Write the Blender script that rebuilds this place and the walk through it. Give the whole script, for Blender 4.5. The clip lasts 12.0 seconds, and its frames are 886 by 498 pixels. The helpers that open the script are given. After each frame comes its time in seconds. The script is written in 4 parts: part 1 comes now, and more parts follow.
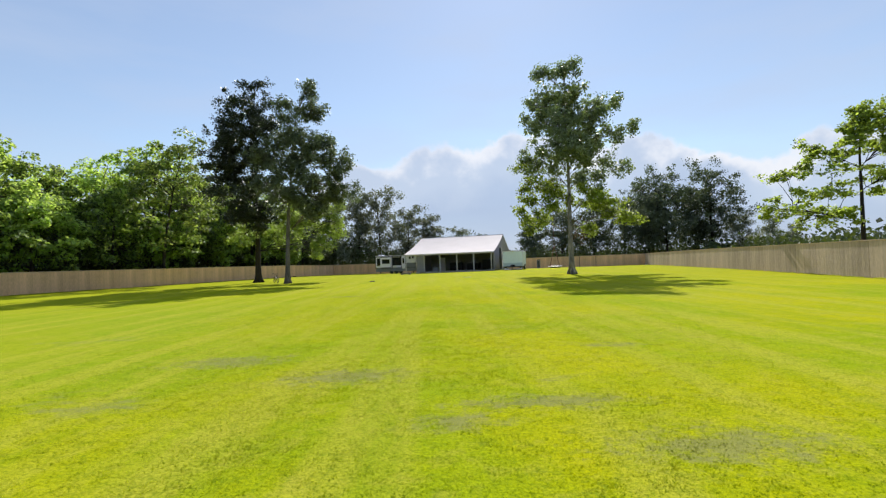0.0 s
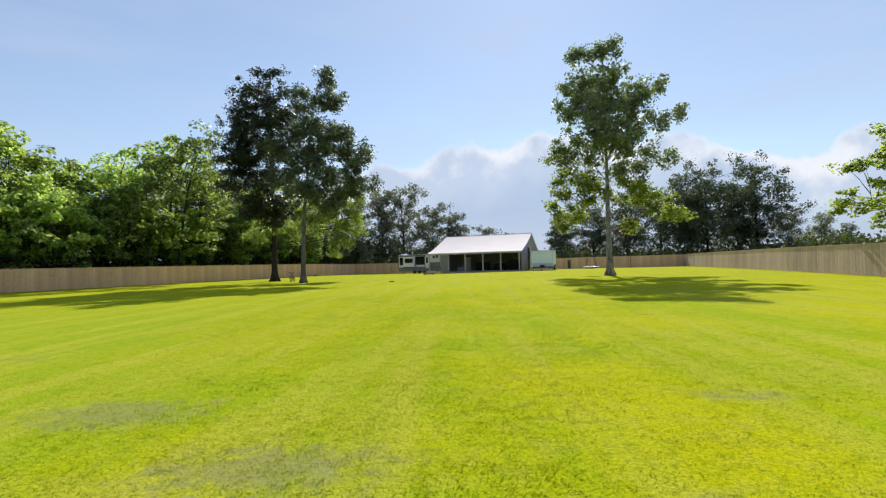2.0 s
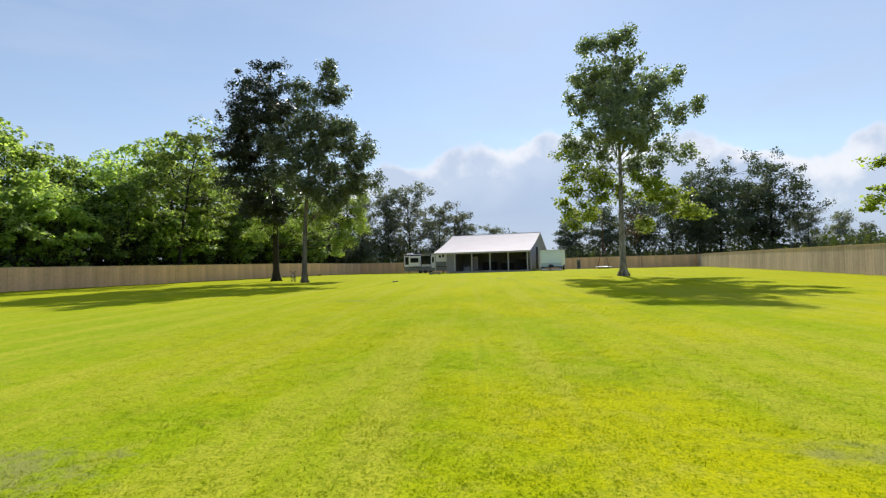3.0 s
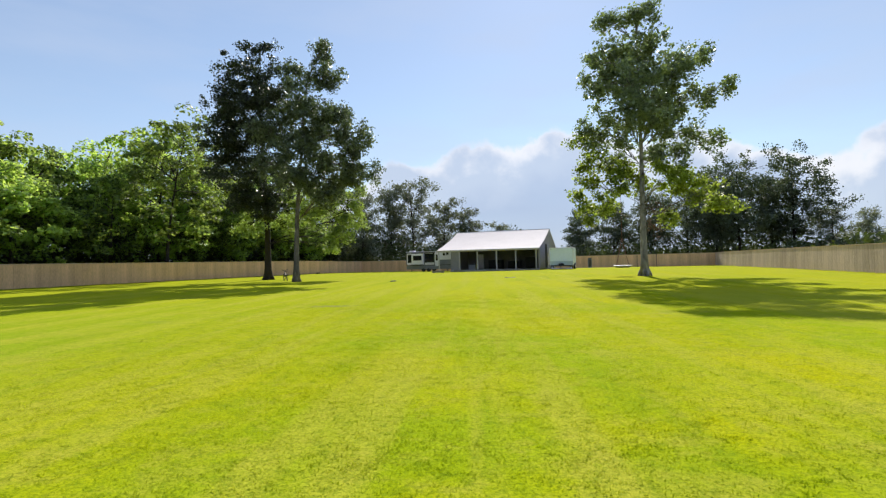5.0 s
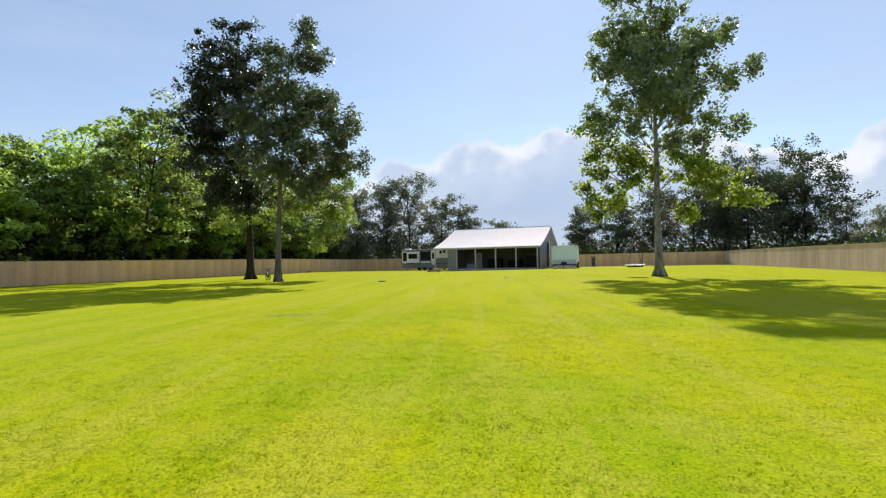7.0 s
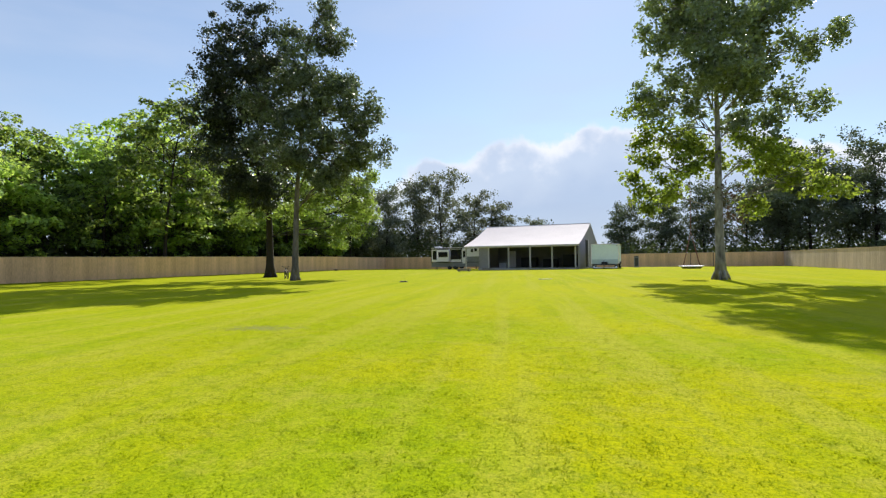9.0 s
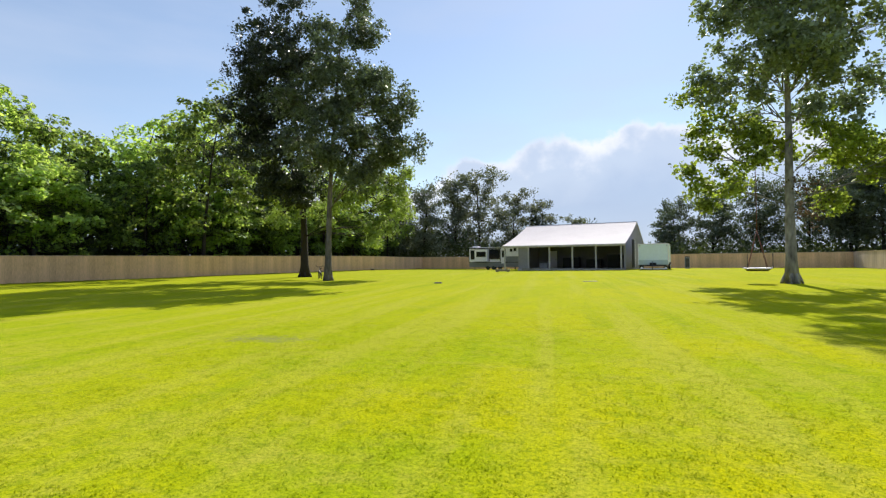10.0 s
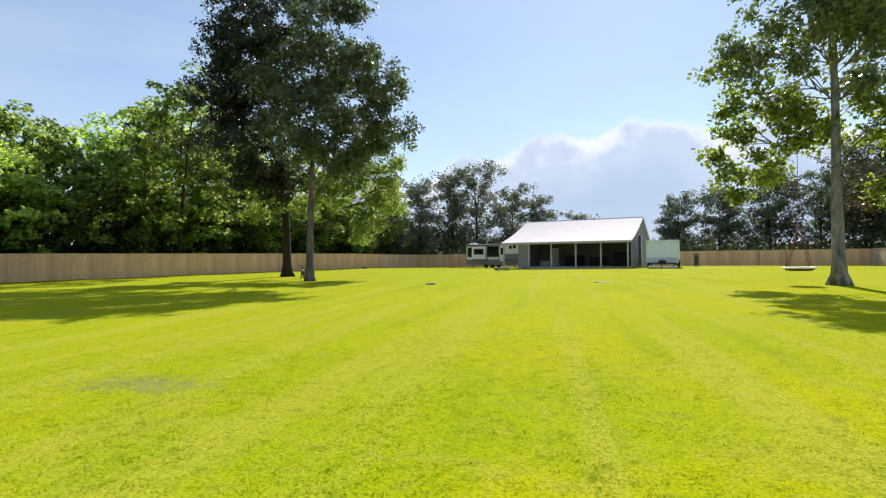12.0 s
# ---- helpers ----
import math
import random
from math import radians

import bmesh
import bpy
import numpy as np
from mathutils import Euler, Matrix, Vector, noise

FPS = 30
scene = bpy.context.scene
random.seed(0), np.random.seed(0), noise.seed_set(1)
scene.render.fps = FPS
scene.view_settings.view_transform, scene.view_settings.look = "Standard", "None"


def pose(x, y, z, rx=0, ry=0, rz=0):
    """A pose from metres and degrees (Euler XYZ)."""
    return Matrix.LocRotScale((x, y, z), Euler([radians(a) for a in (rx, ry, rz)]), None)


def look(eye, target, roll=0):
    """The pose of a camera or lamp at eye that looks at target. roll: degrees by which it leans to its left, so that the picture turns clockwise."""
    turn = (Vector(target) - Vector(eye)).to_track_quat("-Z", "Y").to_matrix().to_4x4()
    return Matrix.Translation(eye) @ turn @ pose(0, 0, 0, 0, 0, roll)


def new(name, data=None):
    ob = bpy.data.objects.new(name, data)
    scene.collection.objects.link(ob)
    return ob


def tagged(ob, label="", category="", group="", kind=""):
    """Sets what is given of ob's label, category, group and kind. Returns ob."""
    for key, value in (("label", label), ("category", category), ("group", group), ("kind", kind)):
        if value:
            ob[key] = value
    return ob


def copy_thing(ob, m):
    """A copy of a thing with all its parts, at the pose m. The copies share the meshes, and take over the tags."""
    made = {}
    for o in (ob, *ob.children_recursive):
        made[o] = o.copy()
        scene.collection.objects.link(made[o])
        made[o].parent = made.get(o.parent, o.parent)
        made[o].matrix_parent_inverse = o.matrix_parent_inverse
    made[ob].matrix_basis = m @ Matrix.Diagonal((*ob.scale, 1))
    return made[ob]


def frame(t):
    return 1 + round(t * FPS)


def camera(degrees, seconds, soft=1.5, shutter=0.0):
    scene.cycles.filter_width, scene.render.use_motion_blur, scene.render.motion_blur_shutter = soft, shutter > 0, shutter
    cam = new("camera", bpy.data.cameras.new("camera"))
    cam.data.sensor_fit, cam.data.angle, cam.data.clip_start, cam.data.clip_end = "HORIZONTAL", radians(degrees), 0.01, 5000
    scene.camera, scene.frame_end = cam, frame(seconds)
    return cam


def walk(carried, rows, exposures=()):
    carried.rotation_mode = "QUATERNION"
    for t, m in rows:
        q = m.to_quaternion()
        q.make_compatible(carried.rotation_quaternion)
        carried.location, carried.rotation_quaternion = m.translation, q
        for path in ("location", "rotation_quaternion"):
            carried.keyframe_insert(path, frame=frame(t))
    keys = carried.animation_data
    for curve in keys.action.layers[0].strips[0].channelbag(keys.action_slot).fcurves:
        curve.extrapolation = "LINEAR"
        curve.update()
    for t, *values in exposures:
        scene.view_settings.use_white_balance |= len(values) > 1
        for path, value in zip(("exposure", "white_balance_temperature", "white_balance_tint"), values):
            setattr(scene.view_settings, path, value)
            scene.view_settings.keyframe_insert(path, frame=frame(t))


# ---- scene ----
cam = camera(83.7, 12.0, soft=1.3)
METRES, EYE, TILT, LEAN, TURN = 19.2, 1.5, 0.6, 0.0, 0.0
ROWS = [
    (0.0, 0.0, 0.0, 0.0, 0.03, 0.96, 2.04),
    (0.5, 0.0027, 0.0436, -0.0013, 0.64, 1.0, 1.95),
    (1.0, 0.0026, 0.0876, -0.003, 1.41, 1.02, 1.84),
    (1.5, 0.0043, 0.1287, -0.0028, 2.25, 1.04, 1.73),
    (2.0, 0.0041, 0.1701, -0.0059, 3.02, 1.07, 1.64),
    (2.5, 0.0069, 0.2132, -0.0069, 3.56, 1.07, 1.57),
    (3.0, 0.0065, 0.2503, -0.0079, 3.85, 1.06, 1.52),
    (5.0, 0.009, 0.4235, -0.0101, 4.56, 0.85, 1.37),
    (5.5, 0.0117, 0.4636, -0.0097, 4.67, 0.82, 1.33),
    (6.0, 0.0124, 0.5043, -0.0109, 4.66, 0.78, 1.27),
    (6.5, 0.0127, 0.5467, -0.011, 4.45, 0.71, 1.25),
    (8.5, 0.0233, 0.7081, -0.0144, 6.2, 0.53, 1.0),
    (9.0, 0.0243, 0.7505, -0.0136, 8.5, 0.56, 0.87),
    (9.5, 0.0216, 0.792, -0.012, 11.02, 0.58, 0.76),
    (10.0, 0.019, 0.8324, -0.0127, 13.02, 0.57, 0.72),
    (10.5, 0.0127, 0.8743, -0.0123, 14.16, 0.51, 0.67),
    (11.0, 0.0086, 0.9152, -0.0124, 14.37, 0.43, 0.64),
    (11.5, -0.0005, 0.9569, -0.0119, 13.8, 0.34, 0.68),
    (12.0, -0.0069, 0.9965, -0.0127, 12.73, 0.26, 0.77),
]
walk(cam, [(t, pose(0, 0, EYE, TILT, LEAN, TURN) @ pose(METRES * x, METRES * y, METRES * z, 90 + pitch, roll, yaw)) for t, x, y, z, yaw, pitch, roll in ROWS],
     exposures=((0.0, 0.58), (3.0, 0.60), (6.5, 0.64), (9.0, 0.68), (12.0, 0.74)))

# ---- world and sun ----
SUN_AZ, SUN_EL = 8.0, 38.5          # degrees right of +y, and above the ground
sun_way = Vector((math.sin(radians(SUN_AZ)) * math.cos(radians(SUN_EL)), math.cos(radians(SUN_AZ)) * math.cos(radians(SUN_EL)), math.sin(radians(SUN_EL))))
sun = new("sun", bpy.data.lights.new("sun", "SUN"))
sun.data.energy, sun.data.angle, sun.data.color = 4.4, radians(0.6), (1.0, 0.94, 0.84)
sun.matrix_world = look((0, 0, 60), Vector((0, 0, 60)) - sun_way)

world = bpy.data.worlds.new("sky")
scene.world = world
world.use_nodes = True


def build_sky():
    nt = world.node_tree
    nt.nodes.clear()
    N, L = nt.nodes.new, nt.links.new

    def math_node(op, a, b=None, c=None):
        n = N("ShaderNodeMath")
        n.operation = op
        for i, v in enumerate((a, b, c)):
            if v is None:
                continue
            if isinstance(v, (int, float)):
                n.inputs[i].default_value = v
            else:
                L(v, n.inputs[i])
        return n.outputs[0]

    sky = N("ShaderNodeTexSky")
    sky.sky_type, sky.sun_disc = "NISHITA", False
    sky.sun_elevation, sky.sun_rotation = radians(SUN_EL), radians(SUN_AZ)
    sky.air_density, sky.dust_density, sky.ozone_density = 1.0, 0.12, 1.4
    coord = N("ShaderNodeTexCoord")
    sep = N("ShaderNodeSeparateXYZ")
    L(coord.outputs["Generated"], sep.inputs[0])
    x, y, z = sep.outputs
    az = math_node("ARCTAN2", x, y)
    el = math_node("ARCSINE", z)
    # cumulus bank low over the woods and a thin veil of high haze
    puff = N("ShaderNodeTexNoise")
    puff.inputs["Scale"].default_value, puff.inputs["Detail"].default_value, puff.inputs["Roughness"].default_value = 8.0, 7.0, 0.52
    L(coord.outputs["Generated"], puff.inputs["Vector"])
    big = N("ShaderNodeTexNoise")
    big.inputs["Scale"].default_value, big.inputs["Detail"].default_value = 2.6, 3.0
    L(coord.outputs["Generated"], big.inputs["Vector"])
    # upper rim of the bank: highest where the towers stand, lower to both sides
    da = math_node("DIVIDE", math_node("SUBTRACT", az, 0.10), 0.28)
    tower = math_node("POWER", 2.718, math_node("MULTIPLY", math_node("MULTIPLY", da, da), -1.0))
    da = math_node("DIVIDE", math_node("SUBTRACT", az, 0.66), 0.30)
    bank = math_node("POWER", 2.718, math_node("MULTIPLY", math_node("MULTIPLY", da, da), -1.0))
    rim = math_node("ADD", math_node("ADD", math_node("MULTIPLY", tower, 0.125), math_node("MULTIPLY", bank, 0.06)), 0.135)
    rim = math_node("ADD", rim, math_node("MULTIPLY", math_node("SUBTRACT", puff.outputs[0], 0.5), 0.20))
    rim = math_node("ADD", rim, math_node("MULTIPLY", math_node("SUBTRACT", big.outputs[0], 0.5), 0.10))
    depth = math_node("SUBTRACT", rim, el)
    soft = N("ShaderNodeMapRange")
    soft.interpolation_type = "SMOOTHSTEP"
    L(depth, soft.inputs[0])
    soft.inputs[1].default_value, soft.inputs[2].default_value, soft.inputs[3].default_value, soft.inputs[4].default_value = -0.002, 0.016, 0.0, 0.85
    inner = N("ShaderNodeMapRange")
    inner.interpolation_type = "SMOOTHSTEP"
    L(math_node("ADD", depth, math_node("MULTIPLY", math_node("SUBTRACT", puff.outputs[0], 0.5), 0.16)), inner.inputs[0])
    inner.inputs[1].default_value, inner.inputs[2].default_value, inner.inputs[3].default_value, inner.inputs[4].default_value = -0.01, 0.055, 0.0, 1.0
    cloud = N("ShaderNodeMix")
    cloud.data_type = "RGBA"
    L(inner.outputs[0], cloud.inputs["Factor"])
    cloud.inputs["A"].default_value = (6.6, 6.6, 6.9, 1)
    cloud.inputs["B"].default_value = (3.9, 4.5, 5.65, 1)
    # bluish shade low in the bank
    low = N("ShaderNodeMapRange")
    low.interpolation_type = "SMOOTHSTEP"
    L(math_node("ADD", depth, math_node("MULTIPLY", math_node("SUBTRACT", big.outputs[0], 0.5), 0.30)), low.inputs[0])
    low.inputs[1].default_value, low.inputs[2].default_value, low.inputs[3].default_value, low.inputs[4].default_value = 0.05, 0.16, 0.0, 0.8
    shade = N("ShaderNodeMix")
    shade.data_type = "RGBA"
    L(low.outputs[0], shade.inputs["Factor"])
    L(cloud.outputs["Result"], shade.inputs["A"])
    shade.inputs["B"].default_value = (2.75, 3.45, 4.95, 1)
    wisp = N("ShaderNodeTexNoise")
    wisp.inputs["Scale"].default_value, wisp.inputs["Detail"].default_value = 3.2, 5.0
    stretch = N("ShaderNodeMapping")
    stretch.inputs["Scale"].default_value = (1.0, 1.0, 4.0)
    L(coord.outputs["Generated"], stretch.inputs[0])
    L(stretch.outputs[0], wisp.inputs["Vector"])
    veil = N("ShaderNodeMapRange")
    L(wisp.outputs[0], veil.inputs[0])
    veil.inputs[1].default_value, veil.inputs[2].default_value, veil.inputs[3].default_value, veil.inputs[4].default_value = 0.42, 0.75, 0.30, 0.62
    hazed = N("ShaderNodeMix")
    hazed.data_type = "RGBA"
    L(veil.outputs[0], hazed.inputs["Factor"])
    L(sky.outputs[0], hazed.inputs["A"])
    hazed.inputs["B"].default_value = (3.9, 4.6, 6.0, 1)
    both = N("ShaderNodeMix")
    both.data_type = "RGBA"
    L(soft.outputs[0], both.inputs["Factor"])
    L(hazed.outputs["Result"], both.inputs["A"])
    L(shade.outputs["Result"], both.inputs["B"])
    bg = N("ShaderNodeBackground")
    bg.inputs["Strength"].default_value = 0.093
    L(both.outputs["Result"], bg.inputs["Color"])
    out = N("ShaderNodeOutputWorld")
    L(bg.outputs[0], out.inputs[0])


build_sky()


# ---- materials ----
def material(name, base, rough=0.7, metal=0.0, vary=0.25, scale=3.0, fine=40.0, bump=0.0, bump_scale=60.0, stretch=(1, 1, 1), random_vary=0.0, see_through=0.0, tint=None, transmit=None, spec=0.3):
    """A procedural surface: base colour with stains (scale), grain (fine), relief and per-object variation."""
    m = bpy.data.materials.new(name)
    m.use_nodes = True
    nt = m.node_tree
    N, L = nt.nodes.new, nt.links.new
    p = nt.nodes["Principled BSDF"]
    p.inputs["Roughness"].default_value, p.inputs["Metallic"].default_value = rough, metal
    p.inputs["Specular IOR Level"].default_value = spec
    coord = N("ShaderNodeTexCoord")
    mapping = N("ShaderNodeMapping")
    mapping.inputs["Scale"].default_value = stretch
    L(coord.outputs["Object"], mapping.inputs[0])
    n1, n2 = N("ShaderNodeTexNoise"), N("ShaderNodeTexNoise")
    n1.inputs["Scale"].default_value, n1.inputs["Detail"].default_value = scale, 5.0
    n2.inputs["Scale"].default_value, n2.inputs["Detail"].default_value = fine, 4.0
    L(mapping.outputs[0], n1.inputs["Vector"])
    L(mapping.outputs[0], n2.inputs["Vector"])
    mix = N("ShaderNodeMath")
    mix.operation = "ADD"
    L(n1.outputs[0], mix.inputs[0])
    L(n2.outputs[0], mix.inputs[1])
    total = mix.outputs[0]
    if random_vary:
        info = N("ShaderNodeObjectInfo")
        isl = N("ShaderNodeNewGeometry")
        both = N("ShaderNodeMath")
        both.operation = "ADD"
        L(info.outputs["Random"], both.inputs[0])
        L(isl.outputs["Random Per Island"], both.inputs[1])
        mm = N("ShaderNodeMath")
        mm.operation = "MULTIPLY_ADD"
        L(both.outputs[0], mm.inputs[0])
        mm.inputs[1].default_value = random_vary
        L(total, mm.inputs[2])
        mm2 = N("ShaderNodeMath")
        mm2.operation = "SUBTRACT"
        L(mm.outputs[0], mm2.inputs[0])
        mm2.inputs[1].default_value = random_vary
        total = mm2.outputs[0]
    rng = N("ShaderNodeMapRange")
    rng.inputs[1].default_value, rng.inputs[2].default_value = 0.6, 1.4
    L(total, rng.inputs[0])
    ramp = N("ShaderNodeMix")
    ramp.data_type = "RGBA"
    L(rng.outputs[0], ramp.inputs["Factor"])
    lo = [c * (1 - vary) for c in base]
    hi = [min(1, c * (1 + vary)) for c in base] if tint is None else tint
    ramp.inputs["A"].default_value, ramp.inputs["B"].default_value = (*lo, 1), (*hi, 1)
    L(ramp.outputs["Result"], p.inputs["Base Color"])
    if bump:
        nb = N("ShaderNodeTexNoise")
        nb.inputs["Scale"].default_value, nb.inputs["Detail"].default_value = bump_scale, 5.0
        L(mapping.outputs[0], nb.inputs["Vector"])
        b = N("ShaderNodeBump")
        b.inputs["Strength"].default_value, b.inputs["Distance"].default_value = bump, 0.03
        L(nb.outputs[0], b.inputs["Height"])
        L(b.outputs[0], p.inputs["Normal"])
    if see_through:
        tr = N("ShaderNodeBsdfTranslucent")
        if transmit:
            tr.inputs["Color"].default_value = (*transmit, 1)
            tone = N("ShaderNodeMix")
            tone.data_type = "RGBA"
            L(rng.outputs[0], tone.inputs["Factor"])
            tone.inputs["A"].default_value = (*[c * (1 - vary) for c in transmit], 1)
            tone.inputs["B"].default_value = (*[min(1, c * (1 + vary)) for c in transmit], 1)
            L(tone.outputs["Result"], tr.inputs["Color"])
        else:
            L(ramp.outputs["Result"], tr.inputs["Color"])
        ms = N("ShaderNodeMixShader")
        ms.inputs[0].default_value = see_through
        L(p.outputs[0], ms.inputs[1])
        L(tr.outputs[0], ms.inputs[2])
        L(ms.outputs[0], nt.nodes["Material Output"].inputs["Surface"])
    return m


def lawn_material(name, through_light=0.0):
    """Mown turf: bright yellow-green, with paler worn bands along the lot and dry, thin patches."""
    m = bpy.data.materials.new(name)
    m.use_nodes = True
    nt = m.node_tree
    N, L = nt.nodes.new, nt.links.new
    p = nt.nodes["Principled BSDF"]
    p.inputs["Roughness"].default_value = 0.9
    p.inputs["Specular IOR Level"].default_value = 0.01
    coord = N("ShaderNodeTexCoord")

    def noise_at(scale, detail, stretch=None, rough=0.5, turn=9):
        n = N("ShaderNodeTexNoise")
        n.inputs["Scale"].default_value, n.inputs["Detail"].default_value, n.inputs["Roughness"].default_value = scale, detail, rough
        mp = N("ShaderNodeMapping")
        mp.inputs["Scale"].default_value = stretch or (1, 1, 0)
        mp.inputs["Rotation"].default_value = (0, 0, radians(turn))
        L(coord.outputs["Object"], mp.inputs[0])
        L(mp.outputs[0], n.inputs["Vector"])
        return n.outputs[0]

    def remap(v, a, b, c=0.0, d=1.0):
        r = N("ShaderNodeMapRange")
        r.interpolation_type = "SMOOTHSTEP"
        L(v, r.inputs[0])
        for i, k in enumerate((a, b, c, d)):
            r.inputs[i + 1].default_value = k
        return r.outputs[0]

    def blend(f, a, b):
        k = N("ShaderNodeMix")
        k.data_type = "RGBA"
        L(f, k.inputs["Factor"])
        for s, v in (("A", a), ("B", b)):
            if isinstance(v, tuple):
                k.inputs[s].default_value = (*v, 1)
            else:
                L(v, k.inputs[s])
        return k.outputs["Result"]

    tone = blend(remap(noise_at(0.19, 5.0, None, 0.55), 0.40, 0.60), GRASS_A, GRASS_B)
    across = N("ShaderNodeSeparateXYZ")
    L(coord.outputs["Object"], across.inputs[0])
    tone = blend(remap(across.outputs[0], -9.0, 1.0, 0.6, 0.0), tone, GRASS_COOL)
    tone = blend(remap(across.outputs[1], 15.0, 30.0, 0.0, 0.55), tone, GRASS_B)
    band = blend(remap(noise_at(0.6, 5.0, (1.9, 0.10, 0), 0.55, 1), 0.47, 0.62, 0.0, 0.7), tone, GRASS_C)
    band = blend(remap(noise_at(0.8, 4.0, (1.6, 0.14, 0), 0.6, 2), 0.52, 0.68, 0.0, 0.45), band, GRASS_DEEP)
    thatch = blend(remap(noise_at(2.6, 8.0, None, 0.72), 0.47, 0.68, 0.0, 0.62), band, GRASS_WORN)
    worn = blend(remap(noise_at(0.6, 7.0, (0.7, 1.0, 0), 0.7), 0.52, 0.70, 0.0, 0.6), thatch, GRASS_WORN)
    tuft = blend(remap(noise_at(6.0, 8.0, None, 0.75), 0.48, 0.68, 0.0, 0.5), worn, GRASS_D)
    tuft = blend(remap(noise_at(30.0, 4.0, None, 0.7), 0.42, 0.62, 0.0, 0.50), tuft, GRASS_D)
    along = N("ShaderNodeSeparateXYZ")
    L(coord.outputs["Object"], along.inputs[0])
    bare = N("ShaderNodeMath")
    bare.operation = "MULTIPLY"
    L(remap(noise_at(0.42, 8.0, (0.55, 1.1, 0), 0.7, 33), 0.59, 0.68, 0.0, 0.7), bare.inputs[0])
    L(remap(along.outputs[1], 8.0, 15.0, 1.0, 0.25), bare.inputs[1])
    dry = blend(bare.outputs[0], tuft, GRASS_DRY)
    # worn, thin spots of the turf: place and half size
    ragged = N("ShaderNodeMath")
    ragged.operation = "MULTIPLY_ADD"
    L(noise_at(4.2, 10.0, None, 0.8), ragged.inputs[0])
    ragged.inputs[1].default_value, ragged.inputs[2].default_value = 6.5, -3.25
    for cx, cy, rx, ry in SPOTS:
        mp = N("ShaderNodeMapping")
        mp.vector_type = "TEXTURE"
        mp.inputs["Location"].default_value, mp.inputs["Scale"].default_value = (cx, cy, 0), (rx, ry, 1000)
        L(coord.outputs["Object"], mp.inputs[0])
        away = N("ShaderNodeVectorMath")
        away.operation = "LENGTH"
        L(mp.outputs[0], away.inputs[0])
        edge = N("ShaderNodeMath")
        edge.operation = "ADD"
        L(away.outputs["Value"], edge.inputs[0])
        L(ragged.outputs[0], edge.inputs[1])
        dry = blend(remap(edge.outputs[0], 0.2, 1.6, 0.78, 0.0), dry, GRASS_DRY)
    if through_light:
        isl = N("ShaderNodeNewGeometry")
        blade = blend(remap(isl.outputs["Random Per Island"], 0.0, 1.0, 0.0, 0.6), dry, GRASS_TIP)
        blade = blend(remap(isl.outputs["Random Per Island"], 0.74, 0.88, 0.0, 0.55), blade, GRASS_D)
        L(blade, p.inputs["Base Color"])
        tr = N("ShaderNodeBsdfTranslucent")
        glow = N("ShaderNodeVectorMath")
        glow.operation = "SCALE"
        L(blade, glow.inputs[0])
        glow.inputs["Scale"].default_value = 1.5
        L(glow.outputs[0], tr.inputs["Color"])
        ms = N("ShaderNodeMixShader")
        ms.inputs[0].default_value = through_light
        L(p.outputs[0], ms.inputs[1])
        L(tr.outputs[0], ms.inputs[2])
        L(ms.outputs[0], nt.nodes["Material Output"].inputs["Surface"])
    else:
        L(dry, p.inputs["Base Color"])
        b = N("ShaderNodeBump")
        b.inputs["Strength"].default_value, b.inputs["Distance"].default_value = 0.35, 0.04
        L(noise_at(22.0, 6.0, None, 0.7), b.inputs["Height"])
        L(b.outputs[0], p.inputs["Normal"])
    return m


SPOTS = ((-1.4, 6.75, 0.75, 0.42), (0.05, 4.7, 0.35, 0.22), (1.05, 5.25, 0.8, 0.22), (2.15, 3.9, 0.7, 0.32), (-3.5, 8.1, 0.8, 0.4), (-4.8, 24.0, 0.7, 0.3))
GRASS_DEEP = (0.205, 0.285, 0.004)
GRASS_COOL = (0.24, 0.325, 0.022)
GRASS_A, GRASS_B, GRASS_C = (0.275, 0.345, 0.004), (0.405, 0.395, 0.002), (0.395, 0.385, 0.038)
GRASS_D, GRASS_WORN, GRASS_DRY, GRASS_TIP = (0.10, 0.165, 0.006), (0.375, 0.355, 0.042), (0.21, 0.215, 0.075), (0.48, 0.53, 0.004)
M_LAWN = lawn_material("lawn_turf")
M_BLADE = lawn_material("grass_blade", 0.58)
M_BARK_GREY = material("grey_bark", (0.125, 0.11, 0.095), 0.9, vary=0.75, scale=2.6, fine=7.0, bump=0.9, bump_scale=7.0, stretch=(1, 1, 0.35))
M_BARK_DARK = material("dark_bark", (0.024, 0.019, 0.016), 0.9, vary=0.4, scale=2.0, fine=16.0, bump=0.9, bump_scale=10.0, stretch=(1, 1, 0.2))
M_BARK_PLANE = material("mottled_bark", (0.13, 0.115, 0.10), 0.9, vary=0.75, tint=(0.36, 0.34, 0.31), scale=2.4, fine=6.0, bump=0.9, bump_scale=7.0, stretch=(1, 1, 0.4))
M_LEAF_R = material("broad_leaf", (0.125, 0.155, 0.105), 0.40, vary=0.6, scale=0.4, fine=2.0, random_vary=0.7, see_through=0.34, transmit=(0.20, 0.27, 0.070), spec=0.5)
# lighter leaf with sunlight painted into its colour, for low boughs and open crowns
M_LEAF_SUNLIT = material("sunlit_leaf", (0.15, 0.20, 0.05), 0.5, vary=0.55, scale=0.4, fine=2.0, random_vary=0.7, see_through=0.48, transmit=(0.43, 0.55, 0.065), spec=0.3)
